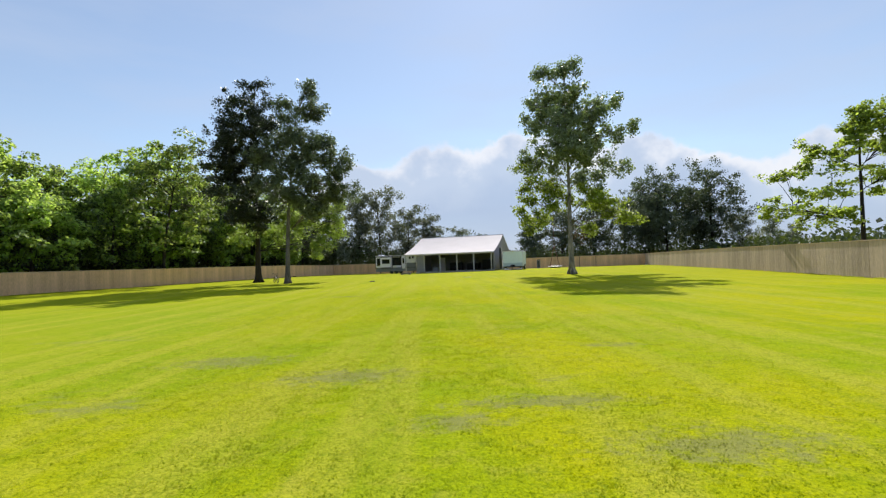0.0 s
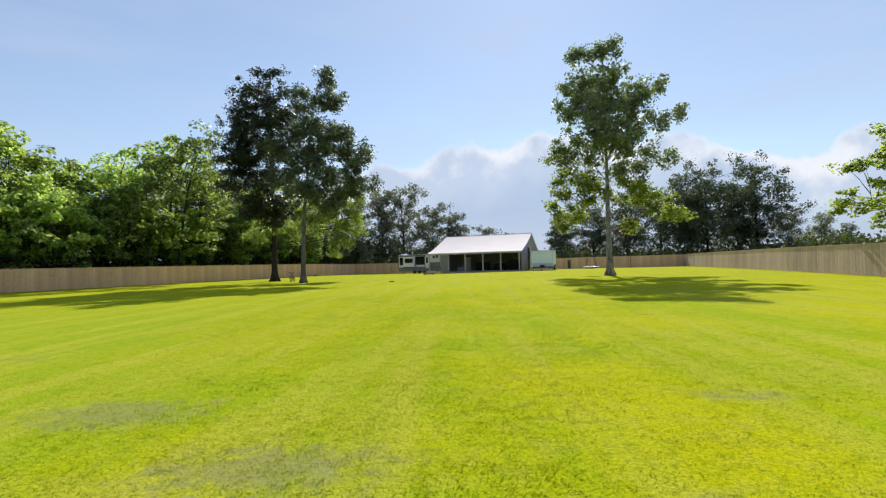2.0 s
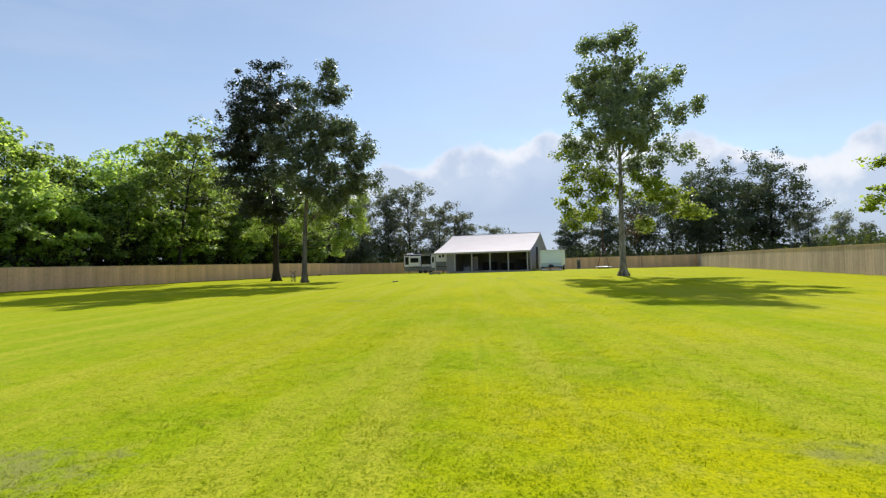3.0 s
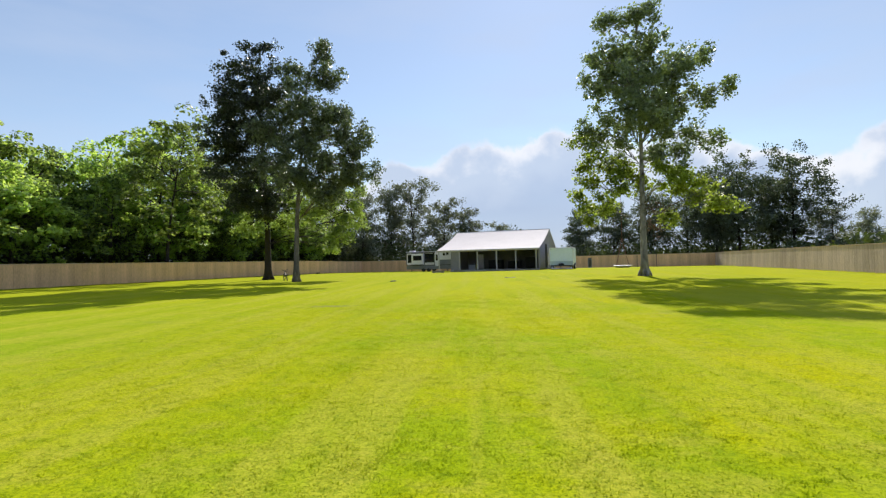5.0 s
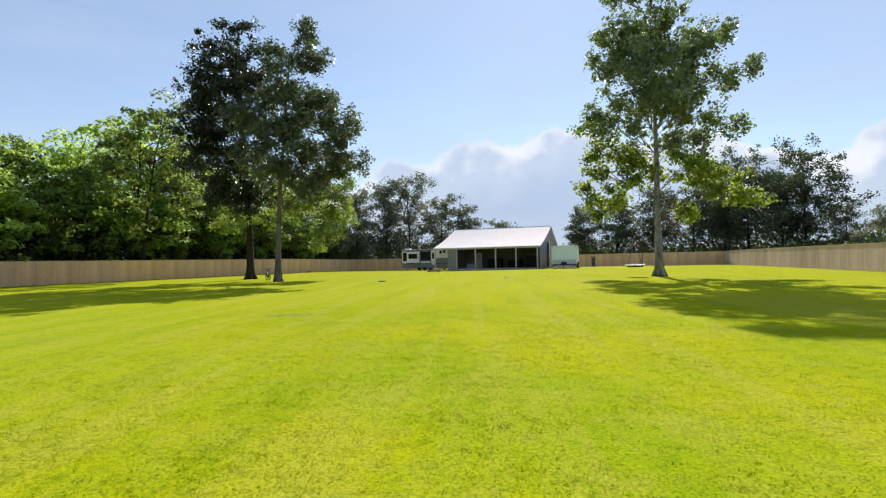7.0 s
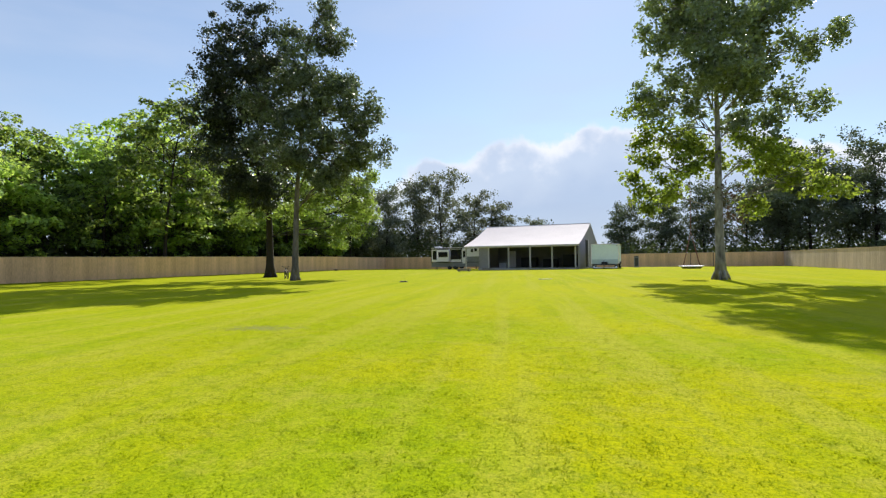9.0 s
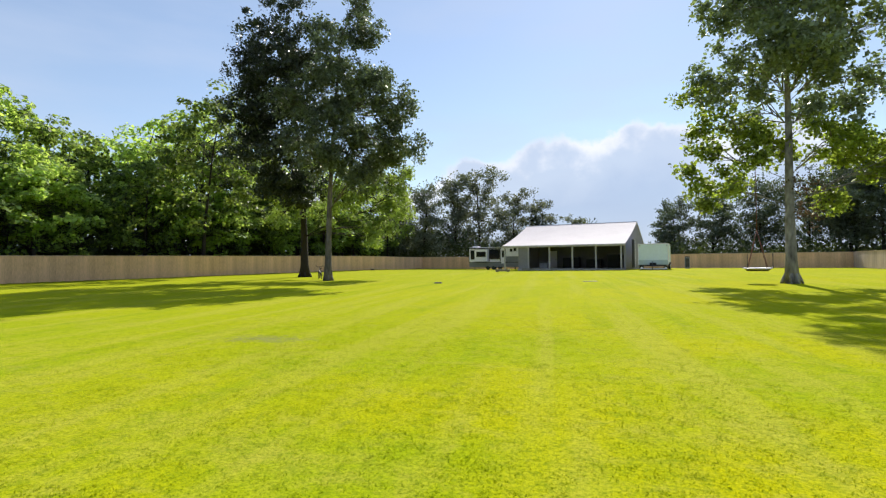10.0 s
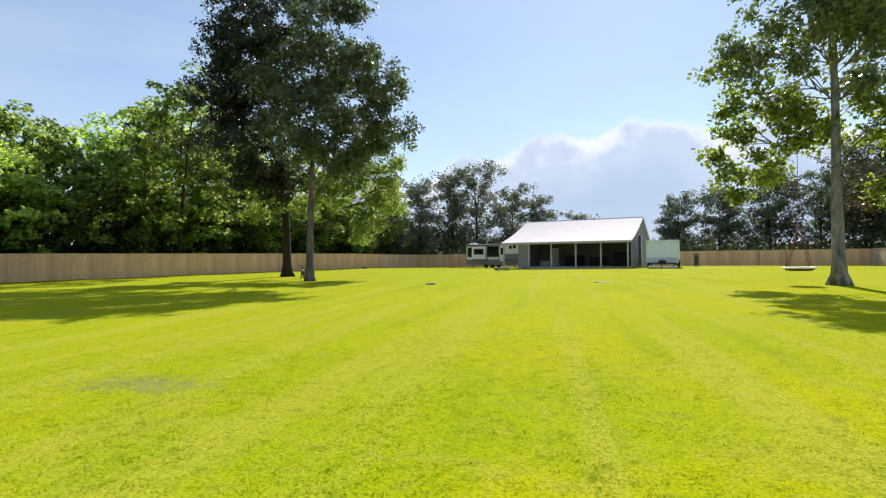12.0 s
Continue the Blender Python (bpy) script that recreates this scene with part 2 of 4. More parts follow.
# dark oak's lower boughs: sun through the leaves painted as a lighter green
M_LEAF_LITBOUGH = material("sunlit_lower_oak_leaf", (0.10, 0.14, 0.055), 0.5, vary=0.65, scale=0.4, fine=2.0, random_vary=0.7, see_through=0.42, transmit=(0.32, 0.43, 0.06), spec=0.4)
M_LEAF_MID = material("mid_green_leaf", (0.11, 0.165, 0.05), 0.5, vary=0.6, scale=0.4, fine=2.0, random_vary=0.7, see_through=0.42, transmit=(0.50, 0.70, 0.10), spec=0.4)
M_LEAF_DEAD = material("withered_leaf", (0.09, 0.068, 0.05), 0.7, vary=0.4, scale=1.0, fine=4.0, random_vary=0.5, see_through=0.3, transmit=(0.13, 0.085, 0.05))
M_LEAF_OAK = material("oak_leaf", (0.098, 0.125, 0.080), 0.45, vary=0.6, scale=0.5, fine=3.0, random_vary=0.6, see_through=0.32, transmit=(0.155, 0.21, 0.075), spec=0.55)
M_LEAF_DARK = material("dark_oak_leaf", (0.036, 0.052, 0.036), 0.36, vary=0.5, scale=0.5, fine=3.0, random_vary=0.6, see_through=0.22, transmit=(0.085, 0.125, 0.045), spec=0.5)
M_LEAF_WOOD = material("wood_leaf", (0.135, 0.20, 0.062), 0.55, vary=0.7, scale=0.3, fine=1.2, random_vary=0.6, see_through=0.52, transmit=(0.45, 0.65, 0.10), spec=0.3)
# both far leaves: haze of the distance painted in as a greyer, bluer base
M_LEAF_FAR = material("hazy_far_leaf", (0.14, 0.165, 0.14), 0.6, vary=0.4, scale=0.25, fine=1.5, random_vary=0.4, see_through=0.32, transmit=(0.24, 0.27, 0.12))
M_LEAF_FARDARK = material("hazy_far_dark_leaf", (0.085, 0.108, 0.086), 0.6, vary=0.4, scale=0.25, fine=1.5, random_vary=0.4, see_through=0.3, transmit=(0.12, 0.16, 0.055))
# darker copy of the wood leaf, with the shade under the crowns painted in
M_LEAF_SHADE = material("shade_dark_leaf", (0.05, 0.07, 0.035), 0.7, vary=0.4, scale=0.25, fine=1.5, random_vary=0.4, see_through=0.25, transmit=(0.09, 0.12, 0.02))
M_FENCE = material("weathered_picket", (0.62, 0.40, 0.240), 0.85, vary=0.34, scale=0.45, fine=9.0, bump=0.3, bump_scale=30.0, stretch=(3, 3, 0.4), random_vary=0.14)
M_FENCE_GREY = material("greyed_picket", (0.46, 0.35, 0.285), 0.85, vary=0.32, scale=0.7, fine=9.0, bump=0.3, bump_scale=30.0, stretch=(3, 3, 0.4), random_vary=0.3)
M_RAIL = material("fence_cap", (0.54, 0.40, 0.30), 0.8, vary=0.25, scale=1.0, fine=12.0, bump=0.2)
M_ROOF = material("galvanised_roof", (0.57, 0.525, 0.54), 0.75, vary=0.10, scale=0.4, fine=5.0, spec=0.1)
M_BARN = material("grey_metal_siding", (0.27, 0.255, 0.275), 0.6, vary=0.15, scale=0.6, fine=8.0)
M_BARN_IN = material("dark_bare_boards", (0.17, 0.165, 0.18), 0.85, vary=0.3, scale=0.8, fine=9.0)
M_POST = material("grey_timber_post", (0.50, 0.47, 0.47), 0.8, vary=0.2, scale=1.5, fine=12.0)
M_CONCRETE = material("porch_concrete", (0.38, 0.36, 0.34), 0.85, vary=0.25, scale=1.0, fine=14.0, bump=0.2)
M_WHITE = material("white_gelcoat", (0.86, 0.82, 0.90), 0.4, vary=0.06, scale=0.7, fine=6.0)
M_CYAN = material("pale_aluminium_skin", (0.72, 0.82, 0.88), 0.4, vary=0.07, scale=0.6, fine=5.0)
M_GUARD = material("dull_aluminium", (0.50, 0.60, 0.64), 0.45, vary=0.12, scale=2.0, fine=12.0)
M_GREY = material("grey_skirt_panel", (0.24, 0.245, 0.27), 0.5, vary=0.2, scale=1.0, fine=6.0)
M_BLACK = material("black_rubber", (0.022, 0.022, 0.024), 0.7, vary=0.3, scale=3.0, fine=20.0)
M_STEEL = material("dark_steel", (0.06, 0.06, 0.065), 0.45, metal=0.6, vary=0.3, scale=3.0, fine=20.0)
M_GLASS = material("tinted_window", (0.015, 0.017, 0.02), 0.08, vary=0.2, spec=0.6)
M_ROPE = material("red_rope", (0.20, 0.075, 0.06), 0.8, vary=0.2)
M_TIMBER = material("sawn_timber", (0.24, 0.21, 0.18), 0.8, vary=0.25, scale=2.0, fine=16.0)


# ---- geometry helpers ----
def place(name, bm, mat, parent=None, label=""):
    me = bpy.data.meshes.new(name)
    bm.to_mesh(me)
    bm.free()
    me.materials.append(mat)
    ob = new(name, me)
    if parent:
        ob.parent = parent
    if label:
        ob["label"] = label
    return ob


part = place


def thing(name, m, label, category, group="", kind=""):
    ob = new(name)
    ob.empty_display_size = 0.2
    ob.matrix_world = m
    return tagged(ob, label, category, group, kind)


def box(bm, x0, y0, z0, x1, y1, z1, bevel=0.0):
    r = bmesh.ops.create_cube(bm, size=1)
    for v in r["verts"]:
        v.co = Vector((x0 + (v.co.x + 0.5) * (x1 - x0), y0 + (v.co.y + 0.5) * (y1 - y0), z0 + (v.co.z + 0.5) * (z1 - z0)))
    if bevel:
        edges = list({e for v in r["verts"] for e in v.link_edges})
        bmesh.ops.bevel(bm, geom=edges, offset=bevel, segments=2, affect="EDGES")
    return bm


def block(x0, y0, z0, x1, y1, z1, bevel=0.0):
    return box(bmesh.new(), x0, y0, z0, x1, y1, z1, bevel)


def tube(bm, points, radii, sides=8):
    """A tapered tube along points."""
    rings = []
    for i, p in enumerate(points):
        p = Vector(p)
        a = Vector(points[max(i - 1, 0)])
        b = Vector(points[min(i + 1, len(points) - 1)])
        d = (b - a).normalized() if (b - a).length > 1e-6 else Vector((0, 0, 1))
        side = d.cross(Vector((0.31, 0.95, 0.05))).normalized()
        up = d.cross(side).normalized()
        rings.append([bm.verts.new(p + radii[i] * (math.cos(k * math.tau / sides) * side + math.sin(k * math.tau / sides) * up)) for k in range(sides)])
    for r0, r1 in zip(rings, rings[1:]):
        for k in range(sides):
            bm.faces.new((r0[k], r0[(k + 1) % sides], r1[(k + 1) % sides], r1[k]))
    bm.faces.new(rings[0][::-1])
    bm.faces.new(rings[-1])
    for f in bm.faces:
        f.smooth = True
    return bm


def wheel_at(parent, x, y, z, r=0.33, w=0.2, hub=None):
    bm = bmesh.new()
    bmesh.ops.create_cone(bm, cap_ends=True, segments=24, radius1=r, radius2=r, depth=w, matrix=pose(0, 0, 0, 90))
    bmesh.ops.bevel(bm, geom=[e for e in bm.edges if len(e.link_faces) == 2 and any(len(f.verts) > 4 for f in e.link_faces)], offset=0.04, segments=2, affect="EDGES")
    wheel = part("wheel", bm, M_BLACK, parent)
    wheel.location = (x, y, z)
    bm = bmesh.new()
    bmesh.ops.create_cone(bm, cap_ends=True, segments=16, radius1=r * 0.55, radius2=r * 0.5, depth=w + 0.03, matrix=pose(0, 0, 0, 90))
    part("rim", bm, hub or M_WHITE, wheel, "steel rim")
    return wheel


def mesh_from_arrays(name, verts, faces_each, mat):
    """A mesh out of numpy vertices, whose faces are consecutive groups of faces_each vertices."""
    me = bpy.data.meshes.new(name)
    n = len(verts)
    me.vertices.add(n)
    me.vertices.foreach_set("co", verts.astype(np.float32).ravel())
    me.loops.add(n)
    me.loops.foreach_set("vertex_index", np.arange(n, dtype=np.int32))
    me.polygons.add(n // faces_each)
    me.polygons.foreach_set("loop_start", np.arange(0, n, faces_each, dtype=np.int32))
    me.materials.append(mat)
    me.update(calc_edges=True)
    return me


def ground_z(x, y):
    """The lie of the land: flat, with a slight swell about the tree and the barn."""
    return 0.21 * np.exp(-((x - 11) / 13) ** 2 - ((y - 54) / 22) ** 2) + 0.09 / (1 + np.exp((x + 17) / 4.0)) - 0.16 / (1 + np.exp(-(y - 82) / 2.5))


# ---- ground ----
def ground():
    def axis(lo, hi, step):
        near = list(np.arange(lo, hi + 0.01, step))
        out = [hi + 6, hi + 20, hi + 60, hi + 200, hi + 700, hi + 2500]
        return np.array([lo - (v - hi) for v in out[::-1]] + near + out)
    xs, ys = axis(-60, 60, 2.0), axis(-30, 110, 2.0)
    X, Y = np.meshgrid(xs, ys)
    Z = ground_z(X, Y)
    verts = np.stack([X.ravel(), Y.ravel(), Z.ravel()], 1)
    nx, ny = len(xs), len(ys)
    faces = [(j * nx + i, j * nx + i + 1, (j + 1) * nx + i + 1, (j + 1) * nx + i) for j in range(ny - 1) for i in range(nx - 1)]
    me = bpy.data.meshes.new("ground")
    me.from_pydata(verts.tolist(), [], faces)
    me.polygons.foreach_set("use_smooth", [True] * len(faces))
    me.materials.append(M_LAWN)
    return tagged(new("ground", me), "broad mown lawn of bright yellow-green grass", "lawn", kind="structure")


ground()


def grass():
    """Tufts of a few blades each, thick where the walk goes and thinning out to both sides."""
    rng = np.random.default_rng(5)
    k, per = 140000, 6
    ty = 2.0 + 34.0 * rng.beta(1.15, 1.5, k)
    tx = rng.normal(0, 1, k) * (2.5 + 0.09 * ty) - 0.06 * ty
    patch = 0.5 + 0.5 * np.sin(tx * 1.9 + 2 * np.sin(ty * 1.37)) * np.sin(ty * 2.1 + 1.7 * np.sin(tx * 1.53))
    big = (0.55 + 0.9 * rng.random(k) ** 2) * (0.75 + 0.45 * patch)
    big *= np.clip((38 - ty) / 12, 0.3, 1.0) * np.clip(1.7 - np.abs(tx) / 8, 0.4, 1.0)
    size = np.repeat(big, per)
    n = k * per
    x = np.repeat(tx, per) + rng.normal(0, 0.028, n)
    y = np.repeat(ty, per) + rng.normal(0, 0.028, n)
    a = rng.random(n) * math.tau
    w = (0.0032 + 0.003 * rng.random(n)) * (0.7 + 0.3 * size)
    reach = (0.012 + 0.022 * rng.random(n)) * size
    h = (0.003 + 0.012 * rng.random(n)) * size
    z = ground_z(x, y) - 0.002
    v = np.empty((n, 3, 3))
    v[:, 0] = np.stack([x - np.sin(a) * w, y + np.cos(a) * w, z], 1)
    v[:, 1] = np.stack([x + np.sin(a) * w, y - np.cos(a) * w, z], 1)
    v[:, 2] = np.stack([x + np.cos(a) * reach, y + np.sin(a) * reach, z + h], 1)
    ob = new("grass", mesh_from_arrays("grass", v.reshape(-1, 3), 3, M_BLADE))
    return tagged(ob, "short mown grass blades with thin patches", "grass", kind="stuff")


grass()


# ---- fences ----
FENCE_H, BAY = 1.83, 2.44


def panel_mesh(seed, mat):
    rnd = random.Random(seed)
    bm = bmesh.new()
    x, k = 0.0, 0
    while x < BAY - 0.02:
        w = min(0.139, BAY - x)
        top = FENCE_H - 0.02 + rnd.uniform(-0.018, 0.018)
        off = rnd.uniform(-0.002, 0.002)
        box(bm, x + (0.0008 if x else 0.012), off, 0.03 + rnd.uniform(0, 0.03), x + w - 0.0, off + 0.018, top)
        x += 0.14
    me = bpy.data.meshes.new("panel")
    bm.to_mesh(me)
    bm.free()
    me.materials.append(mat)
    return me


PANELS = [panel_mesh(s, M_FENCE) for s in range(6)]
PANELS_GREY = [panel_mesh(s, M_FENCE_GREY) for s in range(6)]
bm = block(0, -0.03, FENCE_H - 0.03, BAY, 0.06, FENCE_H + 0.012, 0.006)
CAP = bpy.data.meshes.new("cap_rail")
bm.to_mesh(CAP)
bm.free()
CAP.materials.append(M_RAIL)
bm = block(-0.045, 0.02, -0.3, 0.045, 0.11, FENCE_H - 0.035, 0.006)
POST = bpy.data.meshes.new("post")
bm.to_mesh(POST)
bm.free()
POST.materials.append(M_FENCE)
bm = block(0, 0.022, 0, BAY, 0.06, 0.085, 0.004)
RAIL = bpy.data.meshes.new("rail")
bm.to_mesh(RAIL)
bm.free()
RAIL.materials.append(M_FENCE)


def fence(name, a, b, label, seed, panels):
    a, b = Vector((*a, 0)), Vector((*b, 0))
    d = (b - a).normalized()
    turn = math.degrees(math.atan2(d.y, d.x))
    root = thing(name, pose(a.x, a.y, 0, 0, 0, turn), label, "fence", kind="structure")
    rnd = random.Random(seed)
    count = int((b - a).length / BAY)
    for i in range(count + 1):
        p = a + d * (i * BAY)
        q = a + d * ((i + 1) * BAY)
        z0, z1 = float(ground_z(p.x, p.y)), float(ground_z(q.x, q.y))
        tilt = -math.degrees(math.atan2(z1 - z0, BAY))
        for me, nm, dz in ((rnd.choice(panels), "panel", 0.0), (CAP, "cap_rail", 0.0), (RAIL, "rail", 0.25), (RAIL, "rail", 1.5)):
            ob = new(nm, me)
            ob.parent = root
            ob.matrix_local = pose(i * BAY, 0, z0 + dz + rnd.uniform(-0.008, 0.008) * (nm == "panel"), 0, tilt, 0)
        ob = new("post", POST)
        ob.parent = root
        ob.matrix_local = pose(i * BAY, 0, z0, 0, 0, 0)
    return root


CORNER_L, CORNER_R = (-20.0, 90.0), (33.0, 81.0)
fence("fence_left", (-47.5, -8.0), CORNER_L, "tan weathered board fence with a cap rail along the woods", 1, PANELS)
fence("fence_back", CORNER_L, CORNER_R, "tan board fence behind the barn and trailer", 2, PANELS)
fence("fence_right", CORNER_R, (13.5, -8.0), "grey-tan weathered board fence with a cap rail", 3, PANELS_GREY)


# ---- trees ----
def trunk_mesh(height, r0, r1, lean, seed, flare=1.7, sides=14):
    rnd = random.Random(seed)
    bm = bmesh.new()
    pts, rad = [], []
    n = 14
    for i in range(n + 1):
        f = i / n
        z = height * f
        wob = 0.10 * math.sin(f * 5 + seed) + 0.06 * math.sin(f * 11 + 2 * seed)
        pts.append((lean[0] * f * f + wob * f, lean[1] * f * f + 0.5 * wob * f, z - 0.15))
        swell = 1 + (flare - 1) * math.exp(-z / 0.35)
        rad.append((r0 + (r1 - r0) * f ** 0.8) * swell)
    tube(bm, pts, rad, sides)
    # buttress roots
    for k in range(6):
        a = k * math.tau / 6 + rnd.uniform(-0.3, 0.3)
        reach = r0 * rnd.uniform(1.5, 2.1)
        tube(bm, [(math.cos(a) * r0 * 0.6, math.sin(a) * r0 * 0.6, 0.55), (math.cos(a) * r0 * 1.35, math.sin(a) * r0 * 1.35, 0.16), (math.cos(a) * reach, math.sin(a) * reach, -0.06)], [r0 * 0.35, r0 * 0.33, r0 * 0.12], 6)
    return bm, pts, rad


def limb_mesh(a, b, r, seed, sides=6):
    rnd = random.Random(seed)
    a, b = Vector(a), Vector(b)
    mid = a.lerp(b, 0.5) + Vector((rnd.uniform(-0.25, 0.25), rnd.uniform(-0.25, 0.25), 0.10 * (b - a).length))
    pts = []
    for i in range(6):
        f = i / 5
        pts.append((1 - f) ** 2 * a + 2 * f * (1 - f) * mid + f * f * b + Vector((rnd.uniform(-1, 1), rnd.uniform(-1, 1), rnd.uniform(-1, 1))) * 0.05 * f)
    bm = tube(bmesh.new(), pts, [r * (1 - 0.8 * i / 5) for i in range(6)], sides)
    return bm, pts


def blades(p, up, size, rng, width=0.34):
    """One pointed, slightly folded leaf blade at each point p, facing up."""
    n = len(p)
    up = up / (np.linalg.norm(up, axis=1)[:, None] + 1e-9)
    u = np.cross(up, rng.normal(0, 1, (n, 3)))
    u /= np.linalg.norm(u, axis=1)[:, None] + 1e-9
    v = np.cross(up, u)
    L = (size * (0.55 + 0.9 * rng.random(n)))[:, None]
    W = L * width
    q = np.empty((n, 4, 3))
    q[:, 0] = p - u * L * 0.5
    q[:, 1] = p + v * W - u * L * 0.05 + up * L * 0.08
    q[:, 2] = p + u * L * 0.5
    q[:, 3] = p - v * W - u * L * 0.05 + up * L * 0.08
    return q.reshape(-1, 3)


def leaves(centres, spreads, each, size, rng, flat=0.5, level=1.0):
    """Leaf blades scattered about twig ends. flat: how thin the sprays lie; level: how far the blades face up."""
    c = np.repeat(np.asarray(centres), each, axis=0)
    s = np.repeat(np.asarray(spreads), each)
    n = len(c)
    p = c + np.clip(rng.normal(0, 1, (n, 3)), -1.7, 1.7) * s[:, None] * np.array([1, 1, flat])
    up = rng.normal(0, 0.62, (n, 3))
    up[:, 2] += level
    return blades(p, up, size, rng)


def build_tree(name, m, height, r0, lean, lobes, bark, leaf, size, clusters, each, spread, label, seed, group="", flare=1.7, flat=0.5, level=1.0, inner=0.35, stem=0.16, rise=0.85, slender=1.0, lit_lobes=(), lit_leaf=None):
    """lobes: (dx, dy, z, r) or (dx, dy, z, rx, ry, rz) of the crown's masses about the trunk's foot. The last two
    arguments: its lower boughs, and their leaf with sunlight painted in.
    """
    rng = np.random.default_rng(seed)
    lobes = [l if len(l) == 6 else (l[0], l[1], l[2], l[3], l[3], l[3] * 0.85) for l in list(lobes) + list(lit_lobes)]
    root = thing(name, m, label, "tree", group)
    bm, pts, rad = trunk_mesh(height, r0, r0 * stem, lean, seed, flare)
    part("trunk", bm, bark, root)
    vol = np.array([l[3] * l[4] * l[5] for l in lobes]) ** 0.75
    counts = np.maximum(5, clusters * vol / vol.sum()).astype(int)
    centres, spreads, grown = [], [], []
    for k, (lobe, cnt) in enumerate(zip(lobes, counts)):
        c, r = np.array(lobe[:3]), np.array(lobe[3:])
        tips = max(3, cnt // 4)
        d = rng.normal(0, 1, (tips, 3))
        d /= np.linalg.norm(d, axis=1)[:, None]
        far = inner + (1.32 - inner) * rng.random(tips) ** 0.7
        tip = c + d * r * far[:, None]
        # each bough end carries a few sprays strung out towards the rim
        cc = np.repeat(tip, 4, axis=0) + np.repeat(d * np.minimum(r, 1.6) * 0.12, 4, axis=0) * np.tile(np.arange(4) - 1.0, tips)[:, None] + rng.normal(0, 1, (tips * 4, 3)) * np.array([1, 1, 0.6]) * spread * 0.95
        centres.append(cc)
        spreads.append(spread * (0.55 + 0.75 * rng.random(tips * 4)))
        reach = math.hypot(c[0], c[1])
        z = min(max(0.2 * height + 0.12 * c[2], c[2] - rise * reach - 0.7), height * 0.9)
        i = int(np.argmin([abs(p[2] - z) for p in pts]))
        girth = min(max(0.022, rad[i] * 0.38), (0.02 + 0.013 * float(r.max())) * slender)
        # fork off an earlier limb where one passes near, else off the trunk
        start = Vector(pts[i])
        near = [q for q in grown if q.z < c[2] + 0.6 and (q - Vector(c)).length < 0.6 * (start - Vector(c)).length]
        if near:
            start, girth = min(near, key=lambda q: (q - Vector(c)).length), girth * 0.75
        bm, lp = limb_mesh(start, c, girth, seed * 31 + k)
        grown += lp[2:5]
        part("limb", bm, bark, root)
        tw = bmesh.new()
        for j in range(min(tips, 18)):
            a = lp[int(rng.integers(1, 6))]
            b = Vector(tip[j])
            tube(tw, [a, a.lerp(b, 0.5) + Vector((0, 0, 0.12)), b], [0.03, 0.018, 0.006], 4)
        part("branch", tw, bark, root)
    n_upper = len(lobes) - len(lit_lobes)
    for nm, a, b, mat in (("crown", 0, n_upper, leaf), ("lower_crown", n_upper, len(lobes), lit_leaf)):
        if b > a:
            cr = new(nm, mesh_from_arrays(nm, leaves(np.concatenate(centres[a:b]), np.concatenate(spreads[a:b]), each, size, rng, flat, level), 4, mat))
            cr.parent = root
    return root


def at_ground(x, y, rz=0):
    return pose(x, y, float(ground_z(x, y)), 0, 0, rz)


# the lone tree beside the walk
LONE = [(-1.67, 0.4, 17.3, 0.93), (0.26, 0, 17.6, 1.12), (-1.94, 0.6, 14.9, 1.12), (-0.26, 1.0, 14.9, 1.4), (0.79, -0.6, 15.6, 0.93), (2.29, 0.2, 14.0, 1.21), (4.4, 0.4, 14.5, 0.7), (1.85, -0.8, 12.8, 1.12),
        (-2.11, 0.8, 13.4, 1.07), (-0.88, -1.0, 12.2, 1.4), (-2.55, 0.5, 12.2, 0.74), (1.32, 1.2, 11.7, 1.3), (3.6, 0, 11.7, 1.02), (5.3, -0.3, 12.1, 0.65), (-2.55, 1.2, 9.9, 1.02), (-1.32, -0.6, 10.2, 1.16),
        (0.4, -1.4, 10.0, 1.26), (1.94, 0.6, 9.9, 1.12), (3.52, 0.4, 9.0, 0.88), (5.2, 0.4, 8.75, 0.47), (-1.06, 0.5, 8.3, 0.93), (1.06, 0.8, 8.1, 0.93), (2.46, 0, 7.9, 0.74), (0.18, 1.6, 13.4, 1.3)]
# its lower boughs, given the leaf colour that has sunlight painted in
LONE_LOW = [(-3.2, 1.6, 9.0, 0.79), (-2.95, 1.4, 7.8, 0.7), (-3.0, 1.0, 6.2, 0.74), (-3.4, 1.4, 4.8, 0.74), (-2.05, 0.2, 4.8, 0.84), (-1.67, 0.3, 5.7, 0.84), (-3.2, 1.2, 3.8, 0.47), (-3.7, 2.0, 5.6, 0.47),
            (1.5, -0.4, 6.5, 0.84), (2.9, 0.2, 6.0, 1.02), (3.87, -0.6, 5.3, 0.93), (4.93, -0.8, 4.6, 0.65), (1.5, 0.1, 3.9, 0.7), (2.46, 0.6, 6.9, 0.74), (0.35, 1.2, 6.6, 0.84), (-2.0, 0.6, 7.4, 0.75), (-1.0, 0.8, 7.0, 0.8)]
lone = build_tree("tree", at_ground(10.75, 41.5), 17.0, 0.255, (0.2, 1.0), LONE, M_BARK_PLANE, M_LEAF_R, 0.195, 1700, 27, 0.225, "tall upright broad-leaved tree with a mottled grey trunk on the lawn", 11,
                  flat=0.8, level=0.45, inner=0.15, stem=0.10, rise=0.42, slender=0.55, flare=1.3, lit_lobes=LONE_LOW, lit_leaf=M_LEAF_SUNLIT)


